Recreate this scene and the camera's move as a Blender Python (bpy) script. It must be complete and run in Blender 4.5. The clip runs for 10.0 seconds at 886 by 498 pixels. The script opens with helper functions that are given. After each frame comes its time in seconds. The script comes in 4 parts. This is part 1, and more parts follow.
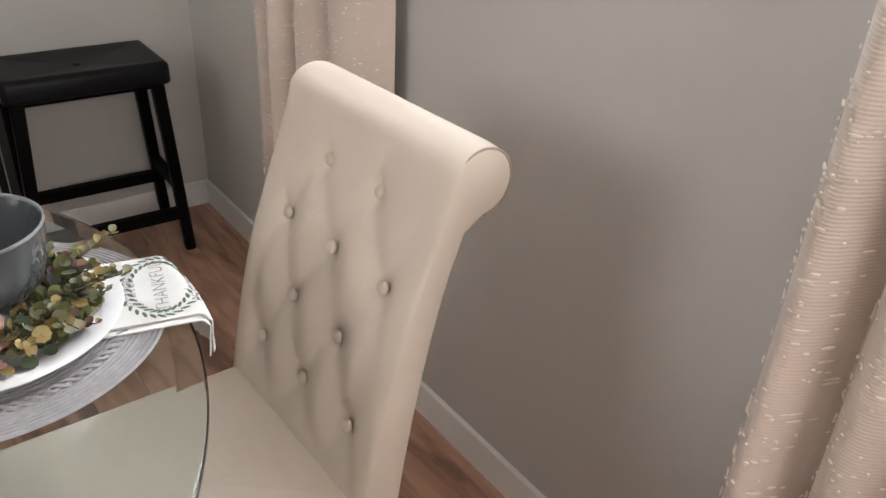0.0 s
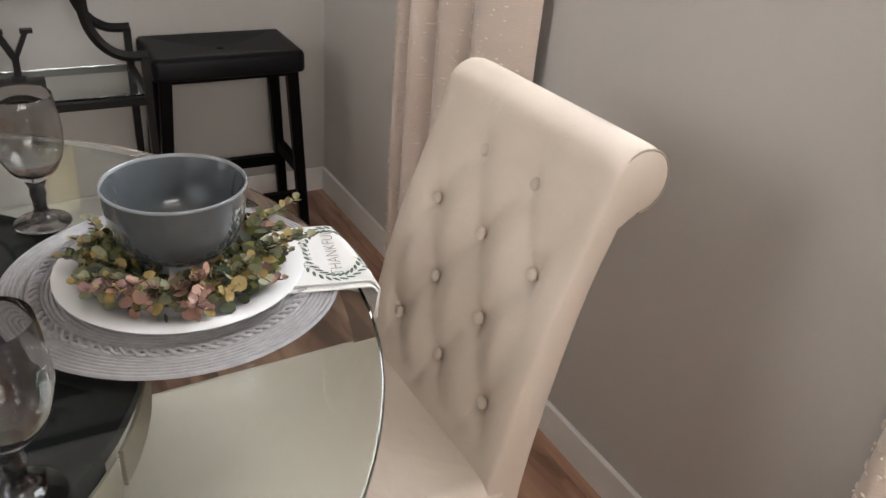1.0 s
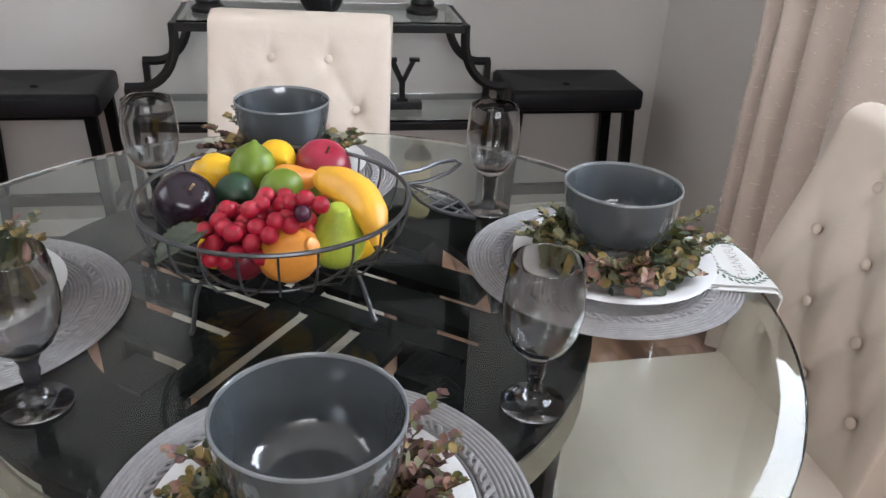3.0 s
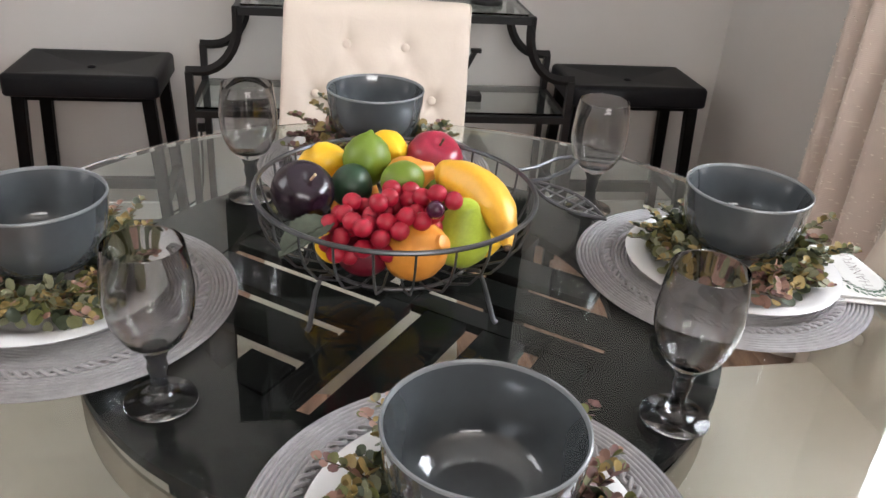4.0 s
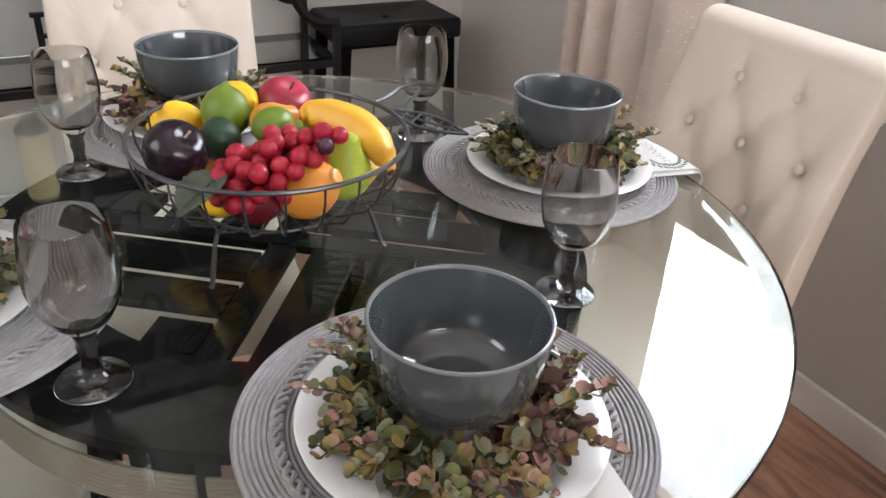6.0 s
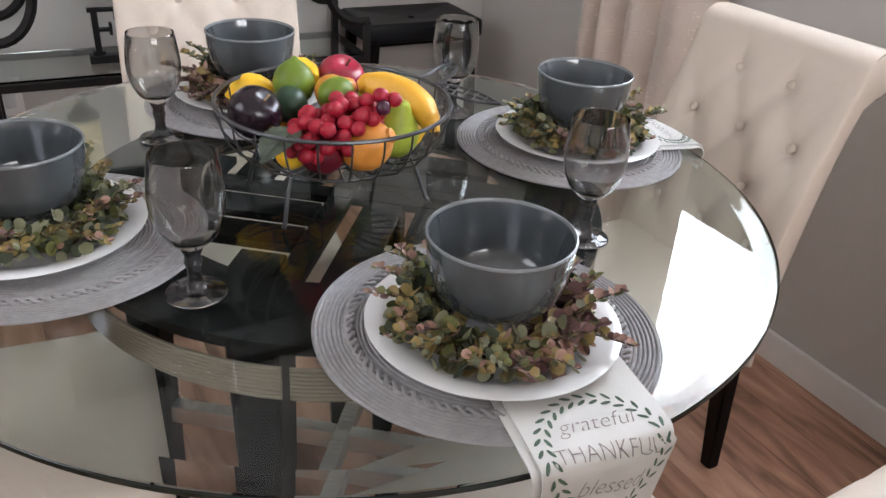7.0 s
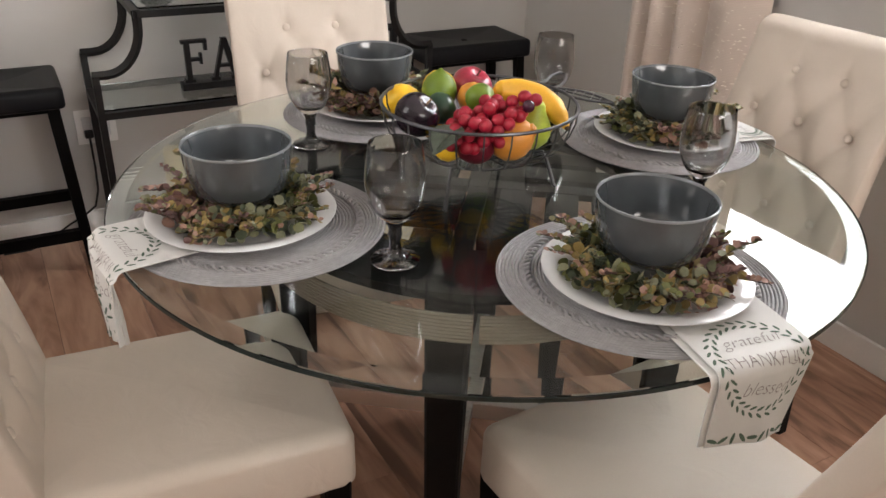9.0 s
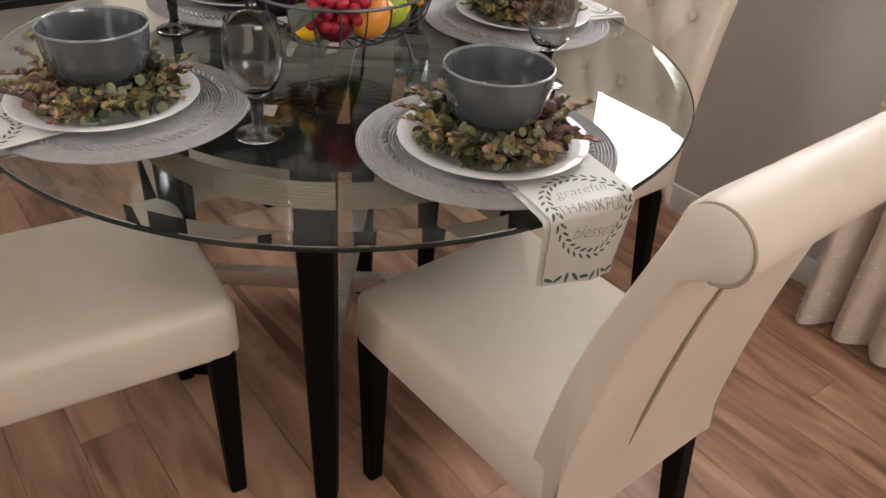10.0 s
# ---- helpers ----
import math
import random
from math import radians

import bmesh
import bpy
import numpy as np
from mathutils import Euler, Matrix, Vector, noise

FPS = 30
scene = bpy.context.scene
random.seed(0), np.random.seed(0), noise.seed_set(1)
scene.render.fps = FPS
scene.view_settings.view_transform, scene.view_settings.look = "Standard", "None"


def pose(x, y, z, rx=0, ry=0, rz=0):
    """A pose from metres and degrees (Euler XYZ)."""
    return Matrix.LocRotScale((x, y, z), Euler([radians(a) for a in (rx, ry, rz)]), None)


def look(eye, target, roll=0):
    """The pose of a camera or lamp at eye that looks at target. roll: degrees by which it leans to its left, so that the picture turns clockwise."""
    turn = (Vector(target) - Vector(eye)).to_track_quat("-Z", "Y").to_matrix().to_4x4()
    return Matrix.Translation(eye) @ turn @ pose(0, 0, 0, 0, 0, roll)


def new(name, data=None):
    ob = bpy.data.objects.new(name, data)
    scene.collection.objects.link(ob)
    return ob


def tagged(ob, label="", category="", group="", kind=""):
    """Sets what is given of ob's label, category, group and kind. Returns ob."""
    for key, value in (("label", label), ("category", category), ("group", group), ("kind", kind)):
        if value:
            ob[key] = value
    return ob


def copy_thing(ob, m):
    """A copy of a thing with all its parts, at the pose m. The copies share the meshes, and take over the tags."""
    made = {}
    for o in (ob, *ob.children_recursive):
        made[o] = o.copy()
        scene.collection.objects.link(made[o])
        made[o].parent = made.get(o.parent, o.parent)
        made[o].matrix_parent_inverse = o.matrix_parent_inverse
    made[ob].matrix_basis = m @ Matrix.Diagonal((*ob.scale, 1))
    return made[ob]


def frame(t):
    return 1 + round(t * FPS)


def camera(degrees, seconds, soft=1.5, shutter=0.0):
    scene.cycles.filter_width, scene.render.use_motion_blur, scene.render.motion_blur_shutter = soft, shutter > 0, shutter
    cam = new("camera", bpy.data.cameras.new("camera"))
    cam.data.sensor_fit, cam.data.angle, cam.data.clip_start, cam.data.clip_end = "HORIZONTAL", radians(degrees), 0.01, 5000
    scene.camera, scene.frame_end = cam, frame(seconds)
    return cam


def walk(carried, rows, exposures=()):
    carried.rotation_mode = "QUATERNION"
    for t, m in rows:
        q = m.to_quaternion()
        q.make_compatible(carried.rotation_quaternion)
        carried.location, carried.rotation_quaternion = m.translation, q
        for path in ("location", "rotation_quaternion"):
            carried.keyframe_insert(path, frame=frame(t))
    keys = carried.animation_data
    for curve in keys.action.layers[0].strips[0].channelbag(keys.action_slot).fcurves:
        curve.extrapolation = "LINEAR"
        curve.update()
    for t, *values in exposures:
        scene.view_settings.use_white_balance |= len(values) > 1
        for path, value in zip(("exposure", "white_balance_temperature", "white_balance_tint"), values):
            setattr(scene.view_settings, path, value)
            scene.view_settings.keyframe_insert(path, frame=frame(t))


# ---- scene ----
cam = camera(57.5, 10.0)
PATH = [
    (0, (0.375, -0.815, 1.267), (1.457, 0.55, 0.285), 2.5),
    (0.5, (0.305, -0.821, 1.276), (1.286, 0.612, 0.285), 3.0),
    (1, (0.258, -0.812, 1.268), (1.193, 0.661, 0.291), 4.7),
    (1.5, (0.215, -0.815, 1.276), (0.998, 0.756, 0.317), 4.5),
    (2, (0.189, -0.84, 1.282), (0.724, 0.85, 0.355), 4.0),
    (2.5, (0.133, -0.879, 1.285), (0.484, 0.865, 0.373), 3.1),
    (3, (-0.014, -0.901, 1.283), (0.377, 0.830, 0.368), 2.7),
    (3.2, (-0.06, -0.892, 1.279), (0.340, 0.833, 0.353), 1.9),
    (4.3, (-0.146, -0.828, 1.263), (0.206, 0.904, 0.328), 4.6),
    (4.5, (-0.164, -0.825, 1.275), (0.191, 0.907, 0.34), 3.4),
    (5, (-0.257, -0.795, 1.277), (0.265, 0.897, 0.346), 1.4),
    (5.5, (-0.307, -0.787, 1.259), (0.458, 0.779, 0.279), 1.4),
    (5.7, (-0.291, -0.803, 1.257), (0.568, 0.703, 0.259), 1.9),
    (6.8, (-0.392, -0.966, 1.259), (0.572, 0.469, 0.252), 4.6),
    (7, (-0.422, -0.981, 1.266), (0.487, 0.504, 0.282), 3.9),
    (7.5, (-0.503, -0.97, 1.273), (0.345, 0.575, 0.329), 3.9),
    (8, (-0.597, -0.97, 1.288), (0.225, 0.599, 0.357), 2.7),
    (8.5, (-0.689, -0.994, 1.287), (0.165, 0.565, 0.371), 1.7),
    (9, (-0.706, -1.056, 1.287), (0.212, 0.46, 0.359), 1.9),
    (9.5, (-0.714, -1.131, 1.26), (0.257, 0.308, 0.267), 2.8),
    (10, (-0.713, -1.168, 1.286), (0.345, 0.108, 0.166), 3.7),
]
# seconds, stops, kelvin, tint: the film's own white balance drifts
TONE = [(0, 0.115, 6370, 10), (2.0, 0.065, 6520, 10), (2.5, 0.115, 6000, 9), (3.2, 0.115, 5900, 9), (4.3, 0.335, 6350, 11), (5.5, 0.275, 6300, 11), (6.8, 0.135, 6050, 11), (7.5, 0.035, 6000, 10), (8.4, 0.015, 6650, 11), (9.0, 0.045, 6600, 11), (9.5, 0.015, 6700, 12), (10, 0.015, 6750, 12)]
walk(cam, [(t, look(eye, target, roll)) for t, eye, target, roll in PATH], TONE)

# ---- light ----
world = bpy.data.worlds.new("sky")
scene.world = world
world.use_nodes = True
wn = world.node_tree
sky = wn.nodes.new("ShaderNodeTexSky")
sky.sky_type, sky.sun_disc = "NISHITA", False
sky.sun_elevation, sky.sun_rotation = radians(40), radians(100)
wn.links.new(sky.outputs["Color"], wn.nodes["Background"].inputs["Color"])
wn.nodes["Background"].inputs["Strength"].default_value = 0.1

ROOM = pose(0, 0, 0, 0, 0, -1.5)      # the room's axes against the table's
CONSOLE = pose(0, 0, 0, 0, 0, -2.5)   # the furniture along the north wall
EAST, NORTH, WEST, SOUTH, HIGH = 1.256, 1.70, -1.38, -3.2, 2.5
WIN_LOW, WIN_TOP = 1.262, 2.27
WIN_A, WIN_B = -0.55, 0.70            # the east window, along the wall


def area(name, m, w, h, power, colour):
    lamp = bpy.data.lights.new(name, "AREA")
    lamp.shape, lamp.size, lamp.size_y, lamp.energy, lamp.color = "RECTANGLE", w, h, power, colour
    ob = new(name, lamp)
    ob.matrix_world = m
    return ob


area("east_daylight", ROOM @ pose(EAST + 0.16, (WIN_A + WIN_B) / 2, (WIN_LOW + WIN_TOP) / 2, 0, 90, 0), 1.0, 1.24, 24, (0.92, 0.96, 1.0))
area("west_daylight", ROOM @ pose(WEST - 0.16, 0.0, 1.76, 0, -90, 0), 1.0, 0.88, 10.5, (1.0, 0.97, 0.94))
# fill light added behind the camera, no source known there
area("south_fill", ROOM @ pose(0.34, SOUTH - 0.16, 1.95, 90, 0, 0), 1.7, 0.82, 41, (1.0, 0.95, 0.895))


# ---- materials ----
def surface(name, colour, rough=0.5, metal=0.0, vary=0.12, scale=8.0, grain=120.0, bump=0.1, dist=0.001, **extra):
    """A principled material with cloudy variation, a fine grain and relief."""
    m = bpy.data.materials.new(name)
    m.use_nodes = True
    t = m.node_tree
    b = t.nodes["Principled BSDF"]
    co = t.nodes.new("ShaderNodeTexCoord")
    big, fine = t.nodes.new("ShaderNodeTexNoise"), t.nodes.new("ShaderNodeTexNoise")
    big.inputs["Scale"].default_value, fine.inputs["Scale"].default_value = scale, grain
    big.inputs["Detail"].default_value = fine.inputs["Detail"].default_value = 4
    t.links.new(co.outputs["Object"], big.inputs["Vector"])
    t.links.new(co.outputs["Object"], fine.inputs["Vector"])
    mix = t.nodes.new("ShaderNodeMath")
    mix.operation = "MULTIPLY_ADD"
    t.links.new(fine.outputs["Fac"], mix.inputs[0])
    mix.inputs[1].default_value = 0.4
    t.links.new(big.outputs["Fac"], mix.inputs[2])
    ramp = t.nodes.new("ShaderNodeValToRGB")
    ramp.color_ramp.elements[0].position, ramp.color_ramp.elements[1].position = 0.4, 1.0
    ramp.color_ramp.elements[0].color = (*[c * (1 - vary) for c in colour], 1)
    ramp.color_ramp.elements[1].color = (*[min(1, c * (1 + vary)) for c in colour], 1)
    t.links.new(mix.outputs[0], ramp.inputs["Fac"])
    t.links.new(ramp.outputs["Color"], b.inputs["Base Color"])
    b.inputs["Roughness"].default_value, b.inputs["Metallic"].default_value = rough, metal
    bm_ = t.nodes.new("ShaderNodeBump")
    bm_.inputs["Strength"].default_value, bm_.inputs["Distance"].default_value = bump, dist
    t.links.new(fine.outputs["Fac"], bm_.inputs["Height"])
    t.links.new(bm_.outputs["Normal"], b.inputs["Normal"])
    for key, value in extra.items():
        b.inputs[key.replace("_", " ")].default_value = value
    return m


def glass(name, colour, rough=0.0, ior=1.5, coat=0.0):
    m = bpy.data.materials.new(name)
    m.use_nodes = True
    b = m.node_tree.nodes["Principled BSDF"]
    b.inputs["Base Color"].default_value = (*colour, 1)
    b.inputs["Roughness"].default_value, b.inputs["IOR"].default_value = rough, ior
    b.inputs["Transmission Weight"].default_value, b.inputs["Coat Weight"].default_value = 1, coat
    return m


def glow(name, colour, strength):
    m = bpy.data.materials.new(name)
    m.use_nodes = True
    b = m.node_tree.nodes["Principled BSDF"]
    b.inputs["Base Color"].default_value = (*colour, 1)
    b.inputs["Emission Color"].default_value = (*colour, 1)
    b.inputs["Emission Strength"].default_value = strength
    return m


WALL = surface("wall_paint", (0.545, 0.52, 0.49), 0.6, vary=0.03, scale=1.5, grain=260, bump=0.12)
CEIL = surface("ceiling_paint", (0.80, 0.785, 0.76), 0.8, vary=0.03, scale=2)
TRIM = surface("trim_paint", (0.82, 0.80, 0.77), 0.4, vary=0.05, scale=6)
LEATHER = surface("cream_leather", (0.63, 0.54, 0.455), 0.5, vary=0.05, scale=7, grain=420, bump=0.18, dist=0.0006)
creases = LEATHER.node_tree
soft, swell = creases.nodes.new("ShaderNodeTexNoise"), creases.nodes.new("ShaderNodeBump")
soft.inputs["Scale"].default_value, soft.inputs["Detail"].default_value, soft.inputs["Distortion"].default_value = 16, 5, 1.6
swell.inputs["Strength"].default_value, swell.inputs["Distance"].default_value = 0.22, 0.006
creases.links.new(creases.nodes["Texture Coordinate"].outputs["Object"], soft.inputs["Vector"])
creases.links.new(soft.outputs["Fac"], swell.inputs["Height"])
creases.links.new(creases.nodes["Bump"].outputs["Normal"], swell.inputs["Normal"])
creases.links.new(swell.outputs["Normal"], creases.nodes["Principled BSDF"].inputs["Normal"])
ESPRESSO = surface("espresso_wood", (0.0042, 0.0036, 0.0034), 0.5, vary=0.3, scale=5, grain=60, bump=0.06, Specular_IOR_Level=0.08)
BLACK_LEATHER = surface("black_leather", (0.006, 0.006, 0.0075), 0.42, vary=0.2, scale=9, grain=350, bump=0.2, Specular_IOR_Level=0.2)
IRON = surface("black_iron", (0.012, 0.011, 0.011), 0.42, metal=0.3, vary=0.3, scale=25, bump=0.1)
WIRE = surface("grey_wire", (0.10, 0.10, 0.105), 0.35, metal=0.8, vary=0.2, scale=30)
CHROME = surface("brushed_metal", (0.62, 0.60, 0.58), 0.32, metal=1.0, vary=0.03)
STONEWARE = surface("grey_stoneware", (0.058, 0.064, 0.069), 0.12, vary=0.10, scale=14, grain=90, bump=0.03, Coat_Weight=1.0, Coat_Roughness=0.03)
BOWL_RIM = surface("pale_rim_glaze", (0.165, 0.172, 0.178), 0.18, vary=0.1, scale=30)
PORCELAIN = surface("white_porcelain", (0.69, 0.685, 0.68), 0.14, vary=0.02, Coat_Weight=0.3)
WEAVE = surface("grey_weave", (0.29, 0.277, 0.28), 0.5, vary=0.16, scale=90, grain=600, bump=0.35, dist=0.0008)
LINEN = surface("white_linen", (0.68, 0.665, 0.64), 0.85, vary=0.05, scale=20, grain=800, bump=0.3, dist=0.0004)
TABLE_GLASS = glass("table_glass", (0.86, 0.94, 0.91), ior=1.38)
SHELF_GLASS = glass("shelf_glass", (0.8, 0.88, 0.86))
SMOKE = glass("smoked_glass", (0.70, 0.695, 0.69), ior=1.16, coat=1.0)
SMOKE_FOOT = glass("smoked_foot", (0.34, 0.34, 0.345), ior=1.4)
SMOKE_STEM = glass("smoked_stem", (0.09, 0.09, 0.093), ior=1.45)
PANE = glass("window_glass", (1, 1, 1))
OUTSIDE = glow("bright_sky", (0.93, 0.96, 1.0), 6.0)


# ---- mesh helpers ----
def part(name, bm, material, parent=None, label="", m=None, smooth=True):
    me = bpy.data.meshes.new(name)
    bmesh.ops.recalc_face_normals(bm, faces=bm.faces)
    bm.to_mesh(me)
    bm.free()
    if smooth:
        me.polygons.foreach_set("use_smooth", [True] * len(me.polygons))
        me.set_sharp_from_angle(angle=radians(42))
    me.materials.append(material)
    return piece(name, me, parent, label, m)


def piece(name, me, parent=None, label="", m=None):
    ob = new(name, me)
    ob.parent = parent
    if m is not None:
        ob.matrix_basis = m
    if label:
        ob["label"] = label
    return ob


def thing(name, m, label, category, group=""):
    ob = new(name)
    ob.empty_display_size = 0.1
    ob.matrix_basis = m
    return tagged(ob, label, category, group)


def box(bm, x0, x1, y0, y1, z0, z1, bevel=0.0, m=None):
    made = bmesh.ops.create_cube(bm, size=1)["verts"]
    bmesh.ops.transform(bm, matrix=Matrix.LocRotScale(((x0 + x1) / 2, (y0 + y1) / 2, (z0 + z1) / 2), None, (x1 - x0, y1 - y0, z1 - z0)), verts=made)
    if bevel:
        edges = list({e for v in made for e in v.link_edges})
        made = bmesh.ops.bevel(bm, geom=edges, offset=bevel, segments=2, affect="EDGES", profile=0.6)["verts"]
    if m is not None:
        bmesh.ops.transform(bm, matrix=m, verts=[v for v in made if v.is_valid])
    return bm


def boxed(*a, **k):
    return box(bmesh.new(), *a, **k)


def skin(bm, loops, closed=True, cap_a=True, cap_b=True):
    """Faces between loops of points of equal length."""
    rows = [[bm.verts.new(p) for p in loop] for loop in loops]
    n = len(rows[0])
    for a, b in zip(rows, rows[1:]):
        for i in range(n if closed else n - 1):
            j = (i + 1) % n
            bm.faces.new((a[i], a[j], b[j], b[i]))
    if cap_a:
        bm.faces.new(rows[0][::-1])
    if cap_b:
        bm.faces.new(rows[-1])
    return bm


def lathe(profile, seg=48, closed=False):
    """A turned body; profile: (radius, height), from the bottom's axis up and round."""
    bm = bmesh.new()
    rows = []
    for r, z in profile:
        if r < 1e-5:
            rows.append([bm.verts.new((0, 0, z))])
        else:
            rows.append([bm.verts.new((r * math.cos(2 * math.pi * i / seg), r * math.sin(2 * math.pi * i / seg), z)) for i in range(seg)])
    pairs = list(zip(rows, rows[1:])) + ([(rows[-1], rows[0])] if closed else [])
    for a, b in pairs:
        for i in range(seg):
            j = (i + 1) % seg
            q = [a[i % len(a)], a[j % len(a)], b[j % len(b)], b[i % len(b)]]
            q = list(dict.fromkeys(q))
            if len(q) > 2:
                bm.faces.new(q)
    return bm


def sweep(bm, points, radius, seg=8, closed=False, flat=1.0):
    """A round bar along points; radius may be a list."""
    pts = [Vector(p) for p in points]
    n = len(pts)
    rad = radius if isinstance(radius, (list, tuple)) else [radius] * n
    loops, side = [], None
    for i, p in enumerate(pts):
        a = pts[(i - 1) % n] if closed or i else pts[0]
        b = pts[(i + 1) % n] if closed or i < n - 1 else pts[-1]
        d = (b - a).normalized()
        if side is None:
            side = d.orthogonal().normalized() if abs(d.z) > 0.9 else d.cross(Vector((0, 0, 1))).normalized()
        side = (side - d * side.dot(d)).normalized()
        up = side.cross(d)
        loops.append([p + rad[i] * (side * math.cos(2 * math.pi * k / seg) + up * flat * math.sin(2 * math.pi * k / seg)) for k in range(seg)])
    if closed:
        return skin(bm, loops + [loops[0]], True, False, False)
    return skin(bm, loops)


def bar(bm, points, w):
    """A square bar along points."""
    return sweep(bm, points, w * 0.7071, 4)


def round_rect(w, d, r, n=6):
    out = []
    for cx, cy, a0 in ((w / 2 - r, d / 2 - r, 0), (-w / 2 + r, d / 2 - r, 90), (-w / 2 + r, -d / 2 + r, 180), (w / 2 - r, -d / 2 + r, 270)):
        for k in range(n + 1):
            a = radians(a0 + 90 * k / n)
            out.append((cx + r * math.cos(a), cy + r * math.sin(a)))
    return out


def slab(w, d, z0, z1, corner, edge, crown=0.0, saddle=0.0):
    """A padded block: rounded corners and edges, a crowned or saddle-shaped top."""
    loops = []
    for k in range(5):
        a = radians(90 * k / 4)
        loops.append((edge * 0.5 * (1 - math.sin(a)), z0 + edge * 0.5 * (1 - math.cos(a))))
    for k in range(1, 7):
        a = radians(90 * k / 6)
        loops.append((edge * (1 - math.cos(a)), z1 - edge + edge * math.sin(a)))
    rows = []
    for inset, z in loops:
        rows.append([(x, y, z + (saddle * (2 * x / w) ** 2 if z > z1 - edge * 1.01 else 0)) for x, y in round_rect(w - 2 * inset, d - 2 * inset, max(0.003, corner - inset))])
    top = round_rect(w - 2 * edge, d - 2 * edge, max(0.003, corner - edge))
    for k in range(1, 9):
        s = 1 - k / 8.6
        rows.append([(x * s, y * s, z1 + crown * (1 - s * s) + saddle * (2 * x * s / w) ** 2) for x, y in top])
    return skin(bmesh.new(), rows)


def tapered(bm, top, bottom, z0, z1, lean=(0, 0)):
    """A square leg from z1 down to z0; its foot is shifted by lean."""
    a, b = top / 2, bottom / 2
    c = 0.004
    def ring(h, z, ox, oy):
        return [(ox + x, oy + y, z) for x, y in ((h - c, -h), (h, -h + c), (h, h - c), (h - c, h), (-h + c, h), (-h, h - c), (-h, -h + c), (-h + c, -h))]
    return skin(bm, [ring(b - c, z0, *lean), ring(b, z0 + c, *lean), ring(a, z1, 0, 0)])


def text_mesh(words, size, slope=0.0):
    cu = bpy.data.curves.new("writing", "FONT")
    cu.body, cu.size, cu.shear, cu.align_x, cu.align_y = words, size, slope, "CENTER", "CENTER"
    cu.offset = -0.018 * size
    ob = bpy.data.objects.new("writing", cu)
    scene.collection.objects.link(ob)
    bpy.context.view_layer.update()
    me = bpy.data.meshes.new_from_object(ob.evaluated_get(bpy.context.evaluated_depsgraph_get()))
    bpy.data.objects.remove(ob)
    return me


def sheet(rows, thick):
    """A cloth of real thickness over a grid of points."""
    g = np.array([[tuple(p) for p in r] for r in rows])
    n = np.cross(np.gradient(g, axis=0), np.gradient(g, axis=1))
    n /= np.linalg.norm(n, axis=2, keepdims=True) + 1e-12
    back = g - n * thick
    bm = skin(bmesh.new(), [[*map(tuple, f), *map(tuple, k[::-1])] for f, k in zip(g, back)], True, False, False)
    bm.verts.ensure_lookup_table()
    w = 2 * g.shape[1]
    for base in (0, w * (g.shape[0] - 1)):
        for i in range(g.shape[1] - 1):
            bm.faces.new((bm.verts[base + i], bm.verts[base + i + 1], bm.verts[base + w - 2 - i], bm.verts[base + w - 1 - i]))
    return bm


# ---- the room ----
def structure(name, bm, material, label, category):
    ob = part(name, bm, material, None, "", ROOM, smooth=False)
    return tagged(ob, label, category, "", "structure")


def wall_with_hole(x0, x1, a0, a1, h0, h1, b0, b1):
    """A wall across x0..x1 along y from a0 to a1, with an opening b0..b1, h0..h1."""
    bm = bmesh.new()
    for y0, y1, z0, z1 in ((a0, b0, 0, HIGH), (b1, a1, 0, HIGH), (b0, b1, 0, h0), (b0, b1, h1, HIGH)):
        if y1 - y0 > 1e-4 and z1 - z0 > 1e-4:
            box(bm, x0, x1, y0, y1, z0, z1)
    bmesh.ops.remove_doubles(bm, verts=bm.verts, dist=1e-5)
    return bm


T = 0.14
structure("wall_east", wall_with_hole(EAST, EAST + T, SOUTH - T, NORTH + T, WIN_LOW, WIN_TOP, WIN_A, WIN_B), WALL, "warm light grey painted wall with a window", "wall")
structure("wall_west", wall_with_hole(WEST - T, WEST, SOUTH - T, NORTH + T, WIN_LOW, WIN_TOP, -0.45, 0.45), WALL, "warm light grey painted wall beside the table", "wall")
structure("wall_north", boxed(WEST, EAST, NORTH, NORTH + T, 0, HIGH), WALL, "warm light grey painted wall behind the console shelf", "wall")
# unseen south wall; its opening is added to let the fill light in
bm = bmesh.new()
for x0, x1, z0, z1 in ((WEST, -0.53, 0, HIGH), (1.2, EAST, 0, HIGH), (-0.53, 1.2, 2.38, HIGH), (-0.53, 1.2, 0, 1.52)):
    box(bm, x0, x1, SOUTH - T, SOUTH, z0, z1)
structure("wall_south", bm, WALL, "warm light grey painted wall with an unseen opening added for fill light", "wall")
structure("ceiling", boxed(WEST - T, EAST + T, SOUTH - T, NORTH + T, HIGH, HIGH + 0.1), CEIL, "plain white painted ceiling", "ceiling")
for name, (x0, x1, y0, y1) in {"baseboard_east": (EAST - 0.014, EAST - 0.001, SOUTH, NORTH - 0.016), "baseboard_north": (WEST + 0.002, EAST - 0.002, NORTH - 0.014, NORTH - 0.001),
                               "baseboard_west": (WEST + 0.001, WEST + 0.014, SOUTH, NORTH - 0.016)}.items():
    structure(name, boxed(x0, x1, y0, y1, 0.0, 0.085, bevel=0.003), TRIM, "white painted baseboard along the wall", "baseboard")
structure("backdrop", boxed(EAST + 0.9, EAST + 0.92, -2.5, 3.0, 0.3, 4.2), OUTSIDE, "bright overcast sky outside the window", "sky")


